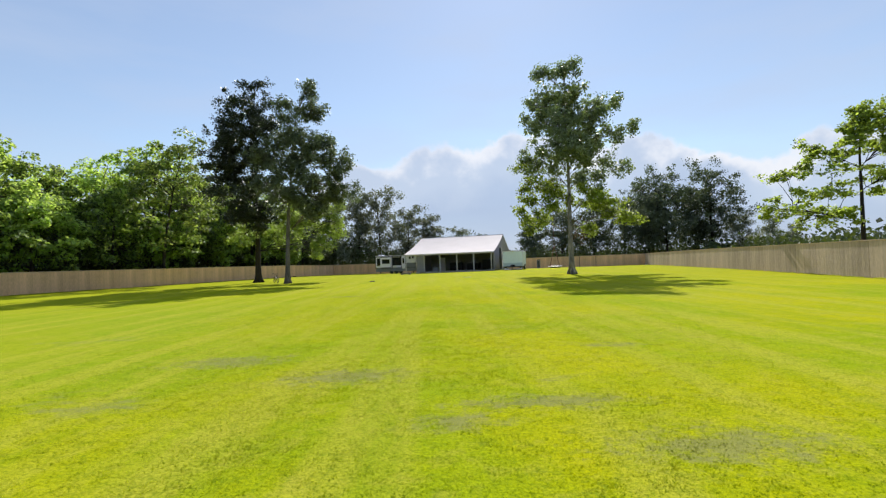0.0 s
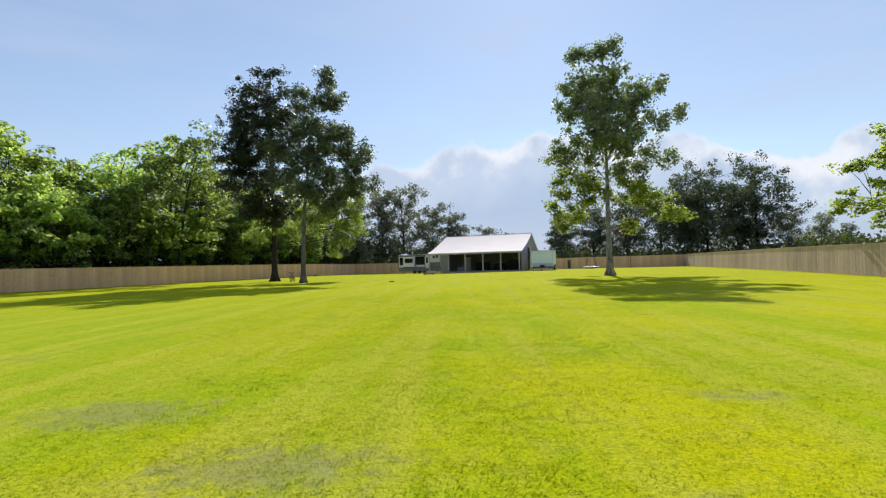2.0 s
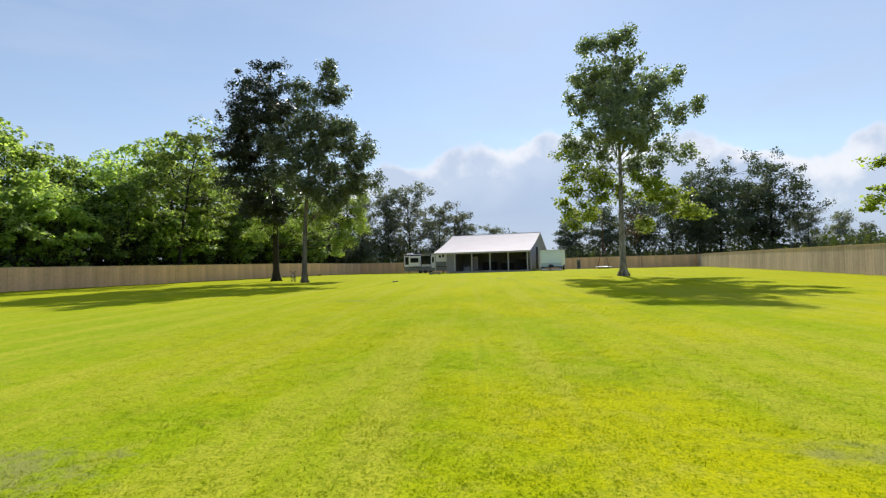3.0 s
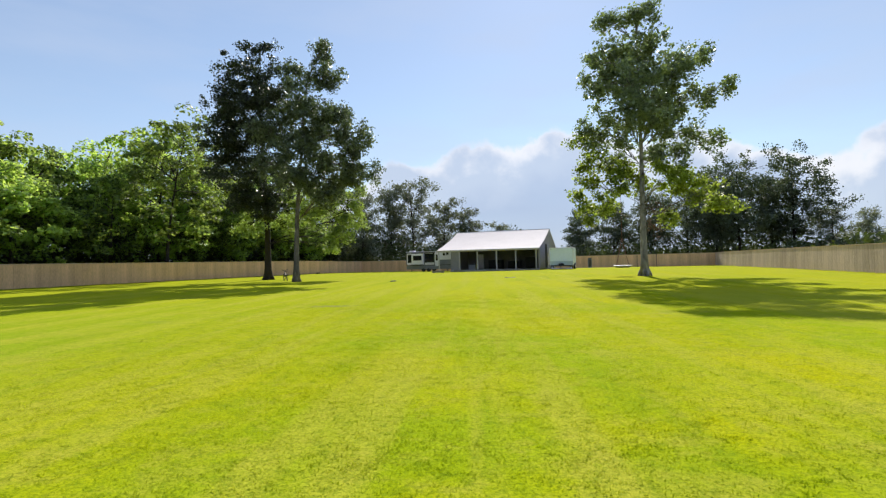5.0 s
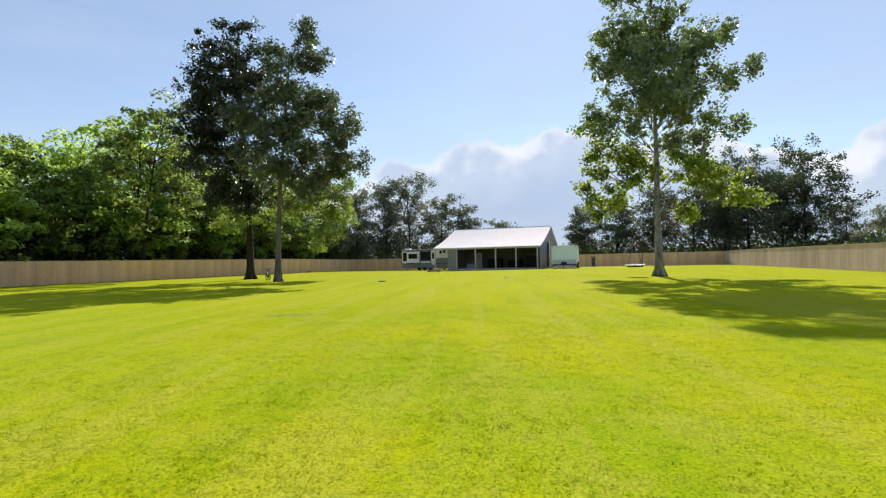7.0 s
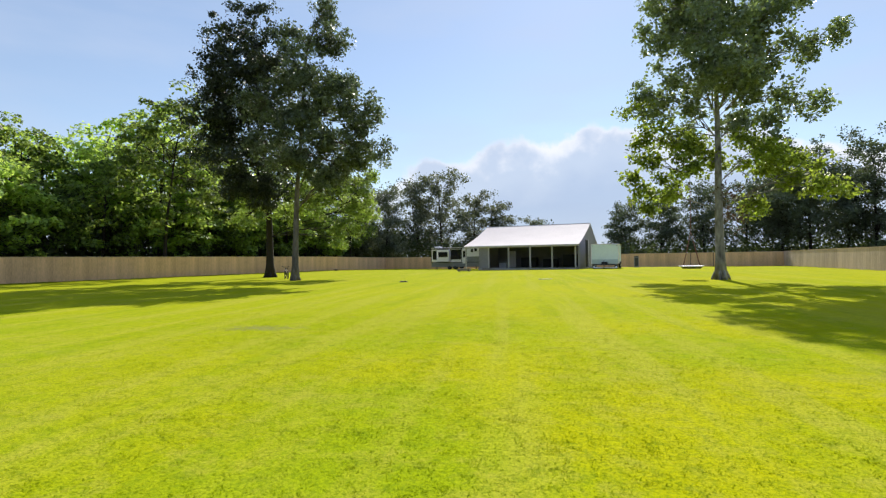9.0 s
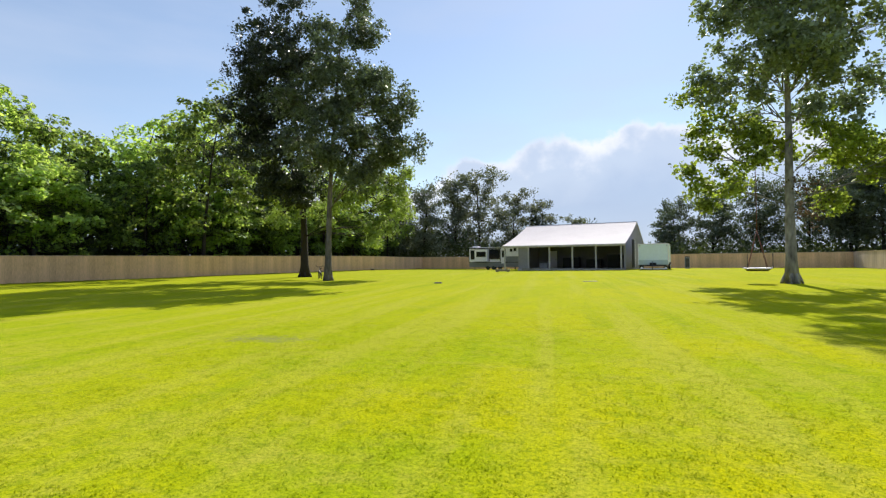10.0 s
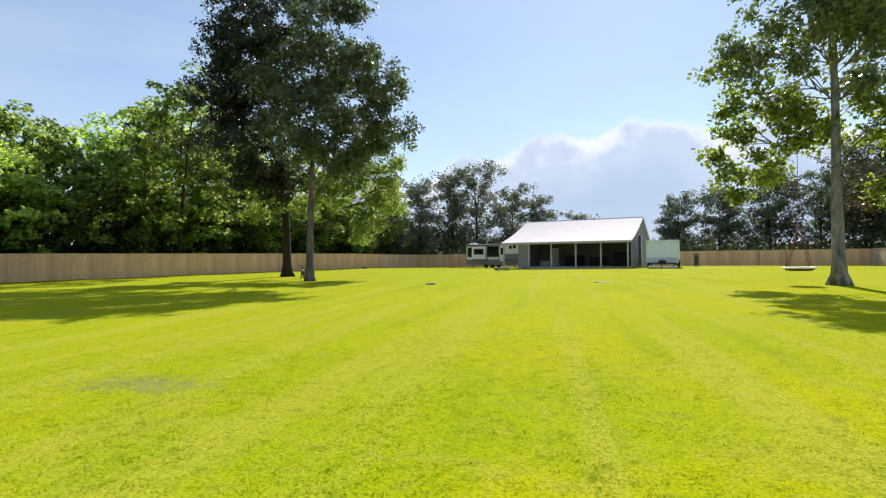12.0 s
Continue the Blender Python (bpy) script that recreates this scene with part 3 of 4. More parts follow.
def dead_leaves(tree):
    rng = np.random.default_rng(21)
    k = 15
    c = np.stack([0.75 + 0.35 * rng.normal(0, 1, k), 0.2 * rng.normal(0, 1, k), 2.7 + 2.6 * rng.random(k)], 1)
    ob = new("dead_leaf_spray", mesh_from_arrays("dead_leaf_spray", leaves(c, np.full(k, 0.20), 30, 0.12, rng, 1.2, 0.0), 4, M_LEAF_DEAD))
    ob.parent = tree
    tagged(ob, "brown withered hanging leaves", kind="stuff")


dead_leaves(lone)

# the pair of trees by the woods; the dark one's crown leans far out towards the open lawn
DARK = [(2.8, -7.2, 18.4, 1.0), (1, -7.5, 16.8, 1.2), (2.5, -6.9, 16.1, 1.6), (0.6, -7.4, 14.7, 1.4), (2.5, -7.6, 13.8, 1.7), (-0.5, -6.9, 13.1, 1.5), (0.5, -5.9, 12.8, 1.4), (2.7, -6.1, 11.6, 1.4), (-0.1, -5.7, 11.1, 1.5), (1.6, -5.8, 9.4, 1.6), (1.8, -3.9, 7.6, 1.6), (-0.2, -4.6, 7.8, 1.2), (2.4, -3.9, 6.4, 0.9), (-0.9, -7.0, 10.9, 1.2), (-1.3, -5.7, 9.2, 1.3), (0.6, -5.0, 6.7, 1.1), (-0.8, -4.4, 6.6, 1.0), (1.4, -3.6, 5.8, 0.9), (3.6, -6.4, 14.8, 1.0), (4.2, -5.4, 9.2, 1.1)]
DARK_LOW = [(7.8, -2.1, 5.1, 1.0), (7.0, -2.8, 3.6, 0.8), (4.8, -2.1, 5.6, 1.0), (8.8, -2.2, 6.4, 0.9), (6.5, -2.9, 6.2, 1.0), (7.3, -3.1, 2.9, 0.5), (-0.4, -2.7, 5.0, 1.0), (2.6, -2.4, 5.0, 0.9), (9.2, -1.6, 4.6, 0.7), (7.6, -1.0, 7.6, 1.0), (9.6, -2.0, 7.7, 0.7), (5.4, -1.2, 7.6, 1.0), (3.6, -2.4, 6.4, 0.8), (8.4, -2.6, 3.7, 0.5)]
GREY = [(2.4, -0.8, 18.1, 0.9), (3.5, -1, 16, 0.9), (2.5, -1.1, 15.7, 0.9), (0.3, -1.1, 16.8, 0.8), (1, -2.3, 15.1, 0.7), (1.7, -2.1, 13.4, 1.2), (0.2, -1.4, 13.1, 1), (3.1, -1.2, 12.7, 1.3), (3.9, -1, 13.1, 0.8), (1.5, -0.9, 11.5, 1.4), (4.7, -2.5, 11, 1.2), (5.9, -1.5, 11.4, 0.6), (5.4, -1.4, 10.2, 0.8), (3.3, -1.7, 9.7, 1.3), (0.9, -2.3, 10.3, 1.2), (5, -1.8, 8.9, 1), (2.1, -2.5, 8.1, 1.2), (3.5, -0.8, 7.7, 1.1), (5.1, -1, 7.7, 0.8), (2.6, -1.6, 6.5, 0.9), (0.7, -2.1, 7.6, 1), (6.4, -2, 8.5, 0.6), (6.9, -2.2, 7.6, 0.5), (-0.9, -2.6, 11.6, 1.2), (-1.0, -2.2, 9.2, 1.1)]
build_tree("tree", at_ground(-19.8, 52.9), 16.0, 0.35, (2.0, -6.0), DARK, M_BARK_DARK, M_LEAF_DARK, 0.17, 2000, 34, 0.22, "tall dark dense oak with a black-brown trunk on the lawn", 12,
           flat=0.8, level=0.3, inner=0.1, flare=1.5, lit_lobes=DARK_LOW, lit_leaf=M_LEAF_LITBOUGH)
build_tree("tree", at_ground(-14.8, 46.9), 16.6, 0.25, (1.9, -1.2), GREY, M_BARK_GREY, M_LEAF_OAK, 0.17, 1700, 30, 0.21, "tall grey-trunked oak leaning outward on the lawn", 13,
           flat=0.8, level=0.35, inner=0.15, flare=1.5)


# ---- woods round the lot ----
def wood_lobes(rng, h, w, low=0.14):
    out = []
    for k in range(12):
        f = low + (0.95 - low) * k / 11
        r = w * (0.5 + 0.5 * math.sin(math.pi * min(1, f * 0.58 + 0.18))) * rng.uniform(0.44, 0.62)
        a = k * 2.4 + rng.uniform(-0.5, 0.5)
        off = w * 0.62 * (1 - 0.5 * f) * rng.uniform(0.6, 1.2)
        out.append((math.cos(a) * off, math.sin(a) * off, h * f, r, r, h * 0.085 * rng.uniform(0.8, 1.3)))
    return out


def wood_tree(h, r, low, seed, count, leaf, label, group, billow=(0.6, 1.15), each=92, size=0.29, lean=(0.3, 0.2)):
    """A broad-leaved tree whose crown is heaped up out of many small rounded billows of leaves."""
    rng = np.random.default_rng(seed)
    root = thing("tree", pose(0, 0, 0), label, "tree", group)
    bm, pts, rad = trunk_mesh(h * 0.85, 0.21, 0.03, lean, seed, 1.3, 10)
    part("trunk", bm, M_BARK_DARK, root)
    d = rng.normal(0, 1, (count, 3))
    d[:, 2] = d[:, 2] * 0.9 + 0.12
    d /= np.linalg.norm(d, axis=1)[:, None]
    mid, half = (h + low) / 2, (h - low) / 2
    # egg-shaped, with uneven heads along the top
    shell = 0.66 + 0.34 * rng.random(count) ** 0.6
    lumpy = 1 + 0.17 * np.sin(3 * np.arctan2(d[:, 1], d[:, 0]) + seed) * np.sin(2.5 * d[:, 2] + seed)
    b = rng.uniform(*billow, count)
    c = d * (shell * lumpy)[:, None] * np.array([r, r, half]) + np.array([0, 0, mid])
    c[:, :2] *= (1.08 - 0.30 * np.clip((c[:, 2:] - mid) / half, -1, 1))
    c[:, :2] += np.array(lean) * np.clip(c[:, 2:] / (0.8 * h), 0, 1) ** 1.5
    for k in range(0, count, 9):
        i = int(np.argmin([abs(p[2] - max(0.25 * h, c[k][2] - 1.5)) for p in pts]))
        bm, lp = limb_mesh(pts[i], c[k], 0.05, seed * 17 + k, 5)
        for near in range(1, 6):
            if k + near < count:
                tube(bm, [lp[3], lp[3].lerp(Vector(c[k + near]), 0.5), Vector(c[k + near])], [0.025, 0.018, 0.008], 4)
        part("limb", bm, M_BARK_DARK, root)
    n = count * each
    q = rng.normal(0, 1, (n, 3))
    q[:, 2] = np.where(q[:, 2] < -0.35, -0.6 * q[:, 2], q[:, 2])
    q /= np.linalg.norm(q, axis=1)[:, None]
    bb = np.repeat(b, each)[:, None]
    sub = 1 + 0.22 * np.sin(5 * q[:, :1] + 3 * np.repeat(c[:, :1], each, 0)) * np.sin(5 * q[:, 1:2] + 7 * np.repeat(c[:, 1:2], each, 0))
    p = np.repeat(c, each, axis=0) + q * bb * sub * (0.72 + 0.38 * rng.random((n, 1))) * np.array([1, 1, 0.75])
    up = q * 0.5 + rng.normal(0, 0.45, (n, 3)) + np.array([0, 0, 0.6])
    cr = new("crown", mesh_from_arrays("crown", blades(p, up, size, rng, 0.40), 4, leaf))
    cr.parent = root
    return root


WOOD_LABEL, WOOD_GROUP = "leafy broad-leaved tree at the edge of the woods", "trees of the woods beyond the fence"
protos = []
rng0 = np.random.default_rng(77)
for k, (h, r, low, count) in enumerate(((13.0, 3.6, 2.6, 70), (13.0, 3.9, 2.2, 78), (13.0, 3.3, 3.0, 62), (9.0, 3.2, 1.2, 58), (8.0, 2.9, 1.0, 50))):
    protos.append(wood_tree(h, r, low, 40 + k, count, M_LEAF_WOOD, WOOD_LABEL, WOOD_GROUP))
far_protos = []
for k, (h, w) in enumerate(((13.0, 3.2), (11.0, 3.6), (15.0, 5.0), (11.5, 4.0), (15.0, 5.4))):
    far_protos.append(build_tree("tree", pose(0, 0, 0), h * 0.88, 0.24, (rng0.uniform(-0.6, 0.6), 0.2), wood_lobes(rng0, h, w, 0.2 if k < 3 else 0.30), M_BARK_DARK, M_LEAF_FAR if k < 3 else M_LEAF_FARDARK, 0.28, 380 if k < 3 else 520, 22, 0.38, "tree standing beyond the back fence, greyed by painted haze", 60 + k, "trees beyond the back fence", flare=1.3, level=0.4, flat=0.8, inner=0.2))

used = set()


def plant(proto_list, k, x, y, scale, rz):
    ob = proto_list[k]
    m = at_ground(x, y, rz) @ Matrix.Diagonal((scale, scale, scale, 1))
    if ob.name not in used:
        used.add(ob.name)
        ob.matrix_world = m
        return ob
    c = copy_thing(ob, pose(0, 0, 0))
    c.matrix_basis = m
    return c


def fence_left_x(y):
    return -47.5 + (y + 8.0) * 27.5 / 98.0


rw = random.Random(9)
# the canopy: place, kind and height
for x, y, k, top in ((-43.0, 45.0, 1, 14.6), (-46.6, 51.5, 0, 13.6), (-41.5, 50.5, 2, 12.6), (-45.8, 57.0, 1, 13.2), (-44.0, 62.5, 2, 13.4), (-38.8, 57.5, 0, 13.6), (-37.5, 62.5, 1, 13.8), (-34.4, 58.5, 1, 15.6), (-32.5, 64.0, 0, 11.5),
                     (-30.5, 68.5, 1, 11.5), (-36.0, 69.5, 2, 14.5), (-28.6, 74.0, 2, 13.5), (-27.0, 79.5, 1, 12.5), (-24.8, 87.5, 0, 11.6), (-33.0, 77.0, 0, 13.5), (-47.0, 40.5, 1, 14.0), (-50.0, 46.0, 0, 13.5)):
    plant(protos, k, x, y, top / 12.1, rw.uniform(0, 360))
# lower growth close behind the fence
for i in range(13):
    y = 37.5 + i * 3.7 + rw.uniform(-0.8, 0.8)
    plant(protos, 3 + i % 2, fence_left_x(y) - 4.4 + rw.uniform(-0.8, 0.6), y, rw.uniform(0.85, 1.12), rw.uniform(0, 360))
# the big tree that hangs over the fence behind the dark oak
big = wood_tree(16.2, 4.4, 4.2, 51, 88, M_LEAF_MID, "broad green tree leaning over the board fence", "", (0.5, 1.0), 80, 0.27, (3.8, -2.4))
big.matrix_world = at_ground(-31.3, 55.2, 0)


def ray_xy(az, dist):
    return math.sin(radians(az)) * dist, math.cos(radians(az)) * dist


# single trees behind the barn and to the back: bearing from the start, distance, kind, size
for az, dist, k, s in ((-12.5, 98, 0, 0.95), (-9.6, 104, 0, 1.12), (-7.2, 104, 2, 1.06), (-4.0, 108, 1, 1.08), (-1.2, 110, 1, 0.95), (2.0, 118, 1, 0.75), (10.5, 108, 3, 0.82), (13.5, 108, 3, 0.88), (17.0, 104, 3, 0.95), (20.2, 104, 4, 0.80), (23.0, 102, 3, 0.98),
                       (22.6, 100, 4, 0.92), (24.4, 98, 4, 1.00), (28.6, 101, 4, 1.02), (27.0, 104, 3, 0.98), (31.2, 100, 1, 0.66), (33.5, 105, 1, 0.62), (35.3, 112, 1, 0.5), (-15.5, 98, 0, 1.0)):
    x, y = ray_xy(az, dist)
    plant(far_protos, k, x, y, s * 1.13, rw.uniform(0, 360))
# the open-crowned tree just beyond the grey fence
build_tree("tree", at_ground(30.2, 35.5), 11.5, 0.2, (0.6, 0.4),
    [(-7.0, -1.2, 4.3, 0.8), (-5.5, -0.4, 6.9, 0.8), (-2.6, 0.5, 8.7, 0.85), (1.2, 0.5, 11.0, 1.1), (-3.0, -1.2, 6.0, 0.9), (-5.2, -1.0, 4.8, 0.8), (0, 0, 10.0, 1.2), (2.5, 0, 9.0, 1.5), (2.0, 0, 6.5, 1.4), (-1.2, 0, 7.7, 0.8), (-1.5, 0, 4.4, 1.0), (-4.2, 0, 7.6, 0.5), (3.5, 0, 11.2, 1.4), (-0.5, 0.5, 10.4, 0.7), (-3.4, 0.4, 3.6, 0.9)],
    M_BARK_DARK, M_LEAF_SUNLIT, 0.22, 560, 30, 0.24, "open-crowned broad-leaved tree beyond the grey fence", 14, flat=0.45, level=0.9, inner=0.2, flare=1.2, rise=0.3)


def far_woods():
    """Undergrowth and the deeper wood, which closes the view under the crowns; its leaf colour has the shade painted
    in.
    """
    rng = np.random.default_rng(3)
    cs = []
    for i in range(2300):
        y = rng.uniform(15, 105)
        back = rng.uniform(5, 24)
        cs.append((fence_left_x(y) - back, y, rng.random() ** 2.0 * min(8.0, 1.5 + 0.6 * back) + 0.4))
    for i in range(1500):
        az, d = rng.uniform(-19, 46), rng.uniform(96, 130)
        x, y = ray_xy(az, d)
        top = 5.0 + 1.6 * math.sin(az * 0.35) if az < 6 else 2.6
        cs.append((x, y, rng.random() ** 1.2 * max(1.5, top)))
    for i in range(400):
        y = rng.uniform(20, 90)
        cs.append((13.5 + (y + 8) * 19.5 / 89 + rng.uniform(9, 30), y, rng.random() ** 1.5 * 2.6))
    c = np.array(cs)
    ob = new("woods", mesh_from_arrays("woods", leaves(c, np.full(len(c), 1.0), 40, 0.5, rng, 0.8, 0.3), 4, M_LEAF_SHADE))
    return tagged(ob, "undergrowth of the surrounding woods, with shade painted into its dark leaves", "woods", kind="stuff")


far_woods()


# ---- barn ----
TH = 16.4
BARN_W, EAVE, KNEE, RIDGE = 13.42, 2.66, 3.78, 5.40
barn_m = pose(7.07, 69.14, 0.17, 0, 0, -TH)      # origin: right end of the front eave; x to the right, y to the back
barn = thing("barn", barn_m, "grey open-fronted metal barn with a pale galvanised roof", "barn")
PORCH, RUN, BACK = 4.2, 8.5, 14.0


def roof_height(f):
    """Bell-cast front slope: flatter over the porch, steeper under the ridge."""
    return EAVE + (RIDGE - EAVE) * (0.74 * f + 0.26 * f * f)


def roof_sheet(line):
    """One ribbed sheet along a line of (y, z), with thickness."""
    bm = bmesh.new()
    n = 34
    prof = []
    for i in range(n):
        xa = -BARN_W + i * BARN_W / n
        prof += [(xa, 0.0), (xa + 0.02, 0.007), (xa + 0.07, 0.007), (xa + 0.09, 0.0)]
    prof.append((0.0, 0.0))
    loop = [(y, z, 1) for y, z in line] + [(y, z, 0) for y, z in line[::-1]]
    rows = [[bm.verts.new((x, y, z + up * top - 0.05 * (1 - top))) for x, up in prof] for y, z, top in loop]
    for r0, r1 in zip(rows, rows[1:] + rows[:1]):
        for i in range(len(prof) - 1):
            bm.faces.new((r0[i], r0[i + 1], r1[i + 1], r1[i]))
    half = len(line)
    for i in (0, -1):
        for k in range(half - 1):
            bm.faces.new([rows[k][i], rows[k + 1][i], rows[2 * half - 2 - k][i], rows[2 * half - 1 - k][i]])
    bmesh.ops.recalc_face_normals(bm, faces=bm.faces)
    return bm


part("front_roof", roof_sheet([(RUN * k / 10, roof_height(k / 10)) for k in range(11)]), M_ROOF, barn, "pale galvanised ribbed roof with a flared eave")
part("back_roof", roof_sheet([(RUN, RIDGE), (BACK + 0.3, EAVE + 0.3)]), M_ROOF, barn, "pale galvanised ribbed roof")
part("ridge_cap", block(-BARN_W - 0.02, RUN - 0.12, RIDGE - 0.03, 0.02, RUN + 0.12, RIDGE + 0.012, 0.006), M_ROOF, barn)
part("fascia", block(-BARN_W, -0.03, EAVE - 0.2, 0, 0.0, EAVE - 0.055), M_POST, barn)
part("slab", block(-11.6, 0.05, -0.45, -0.05, BACK, 0.06, 0.02), M_CONCRETE, barn, "grey concrete floor slab")


def gable(x0, x1):
    bm = bmesh.new()
    prof = [(0.35, 0.06), (BACK, 0.06), (BACK, EAVE + 0.25), (RUN, RIDGE - 0.08)] + [(RUN * k / 10, roof_height(k / 10) - 0.06) for k in range(9, 0, -1)] + [(0.35, EAVE + 0.02)]
    a = [bm.verts.new((x0, y, z)) for y, z in prof]
    b = [bm.verts.new((x1, y, z)) for y, z in prof]
    bm.faces.new(a)
    bm.faces.new(b[::-1])
    for i in range(len(prof)):
        bm.faces.new((a[i], b[i], b[(i + 1) % len(prof)], a[(i + 1) % len(prof)]))
    bmesh.ops.recalc_face_normals(bm, faces=bm.faces)
    return bm


part("side_wall", gable(-0.14, -0.02), M_BARN, barn)
part("side_wall", gable(-11.55, -11.43), M_BARN, barn)
part("back_wall", block(-11.43, BACK - 0.12, 0.06, -0.14, BACK, EAVE + 0.2), M_BARN, barn)
part("inner_wall", block(-11.43, PORCH + 2.8, 0.06, -0.14, PORCH + 2.92, 4.55), M_BARN_IN, barn, "shaded grey board wall at the back of the porch")
door = part("door", block(-10.0, PORCH + 2.75, 0.07, -9.1, PORCH + 2.79, 2.1, 0.006), M_WHITE, barn, "white panelled entrance door")
part("handle", block(-9.24, PORCH + 2.70, 1.0, -9.2, PORCH + 2.745, 1.12, 0.008), M_STEEL, door)
part("front_wall", block(-11.55, 0.22, 0.06, -10.45, 0.34, EAVE - 0.06), M_BARN, barn)
side_door = part("side_door", block(-0.02, 4.6, 0.1, 0.03, 6.3, 3.2, 0.005), M_BLACK, barn, "tall dark side doorway")
part("door_trim", block(-0.02, 6.32, 0.1, 0.05, 6.5, 3.25, 0.005), M_WHITE, side_door)
part("corner_board", block(-0.16, 0.22, 0.06, 0.02, 0.345, EAVE - 0.04, 0.01), M_BARN, barn)
for x in (-10.35, -7.95, -5.42, -2.95, -0.42):
    part("porch_post", block(x - 0.075, 0.15, 0.06, x + 0.075, 0.30, EAVE - 0.03, 0.01), M_POST, barn)
for y in (0.15, 7.0, 13.0):
    part("porch_post", block(-BARN_W + 0.15, y, -0.25, -BARN_W + 0.27, y + 0.12, (roof_height(y / RUN) if y < RUN else EAVE + 0.8) - 0.05, 0.01), M_POST, barn)
part("beam", block(-BARN_W + 0.1, 0.16, EAVE - 0.24, -0.17, 0.29, EAVE - 0.06, 0.01), M_POST, barn)

# things kept in the porch
def stored_box(x, y, w, d, h, label, name="storage_box", mat=None):
    m = barn_m @ pose(x, y, 0.064)
    root = thing(name, m, label, "box")
    part("body", block(-w / 2, -d / 2, 0, w / 2, d / 2, h, 0.02), mat or M_GREY, root)
    part("lid", block(-w / 2 - 0.02, -d / 2 - 0.02, h + 0.002, w / 2 + 0.02, d / 2 + 0.02, h + 0.06, 0.015), M_STEEL, root)
    return root


stored_box(-9.2, 2.2, 0.9, 0.6, 0.62, "dark storage chest on the porch slab")
stored_box(-7.0, 5.9, 1.9, 1.0, 1.15, "black covered equipment under the porch roof", mat=M_BLACK)
stored_box(-4.4, 6.0, 1.7, 0.9, 0.95, "black covered equipment under the porch roof", mat=M_BLACK)
stored_box(-1.6, 5.4, 2.2, 1.2, 1.45, "black covered mower under the porch roof", mat=M_BLACK)


# ---- travel trailer ----
def travel_trailer():
    m = pose(-11.05, 80.6, float(ground_z(-11.0, 80.6)), 0, 0, -TH)   # x along its side, its far end behind the barn
    root = thing("travel_trailer", m, "white travel trailer with dark windows and a grey skirt", "caravan")
    LEN, W, TOP = 7.1, 2.4, 2.86
    part("body", block(0, 0, 0.95, LEN, W, TOP, 0.12), M_WHITE, root)
    part("skirt", block(0.02, 0.01, 0.36, LEN - 0.02, W - 0.01, 0.947, 0.03), M_GREY, root, "dark grey lower skirt")
    part("roof", block(-0.04, -0.04, TOP, LEN + 0.04, W + 0.04, TOP + 0.07, 0.02), M_WHITE, root)
    part("awning_rail", block(0.05, -0.09, TOP - 0.14, 4.6, -0.005, TOP - 0.05, 0.02), M_STEEL, root, "black awning roll")
    for z in (0.93, TOP - 0.05):
        part("trim", block(-0.012, -0.014, z, LEN, -0.002, z + 0.06), M_BLACK, root, "black trim line")
    for x in (0.0, 0.92, 2.9, 4.45, 5.15):
        part("trim", block(x - 0.02, -0.016, 1.0, x + 0.06, -0.002, TOP - 0.06), M_BLACK, root, "black trim line")
    part("stripe", block(5.25, -0.006, 0.97, LEN - 0.1, -0.001, 1.7), M_GREY, root, "grey lower nose panel")
    for x0, x1, z0, z1 in ((0.30, 0.78, 1.4, 2.5), (3.0, 4.36, 1.4, 2.6), (5.85, 6.08, 2.35, 2.62), (6.35, 6.6, 2.42, 2.68)):
        w = part("window", block(x0 - 0.06, -0.03, z0 - 0.06, x1 + 0.06, -0.002, z1 + 0.06, 0.01), M_STEEL, root)
        part("pane", block(x0, -0.042, z0, x1, -0.032, z1), M_GLASS, w)
    d = part("door", block(4.6, -0.025, 0.8, 5.1, -0.002, 2.7, 0.01), M_WHITE, root, "white entry door with a dark pane")
    part("pane", block(4.7, -0.04, 1.6, 5.0, -0.027, 2.45), M_GLASS, d)
    slide = part("slide_out", block(1.02, -0.45, 1.0, 2.85, -0.03, TOP - 0.12, 0.03), M_WHITE, root)
    w = part("window", block(1.3, -0.48, 1.66, 2.65, -0.452, 2.36, 0.01), M_STEEL, slide)
    part("pane", block(1.38, -0.492, 1.74, 2.57, -0.482, 2.28), M_GLASS, w)
    for z in (1.0, TOP - 0.2):
        part("trim", block(1.0, -0.462, z, 2.87, -0.452, z + 0.07), M_BLACK, slide)
    part("rack", block(0.3, 0.4, 2.932, 1.1, 1.2, 3.13, 0.05), M_WHITE, root, "white rooftop air unit")
    for x in (2.7, 3.5):
        wheel_at(root, x, 0.12, 0.34, hub=M_STEEL)
        wheel_at(root, x, W - 0.12, 0.34, hub=M_STEEL)
    part("chassis", block(0.3, 0.3, 0.38, LEN - 0.3, W - 0.3, 0.5), M_STEEL, root)
    part("jack", block(LEN - 0.9, 0.6, 0.0, LEN - 0.8, 0.7, 0.38), M_STEEL, root)
    part("jack", block(0.5, 0.6, 0.0, 0.6, 0.7, 0.38), M_STEEL, root)
    return root


travel_trailer()


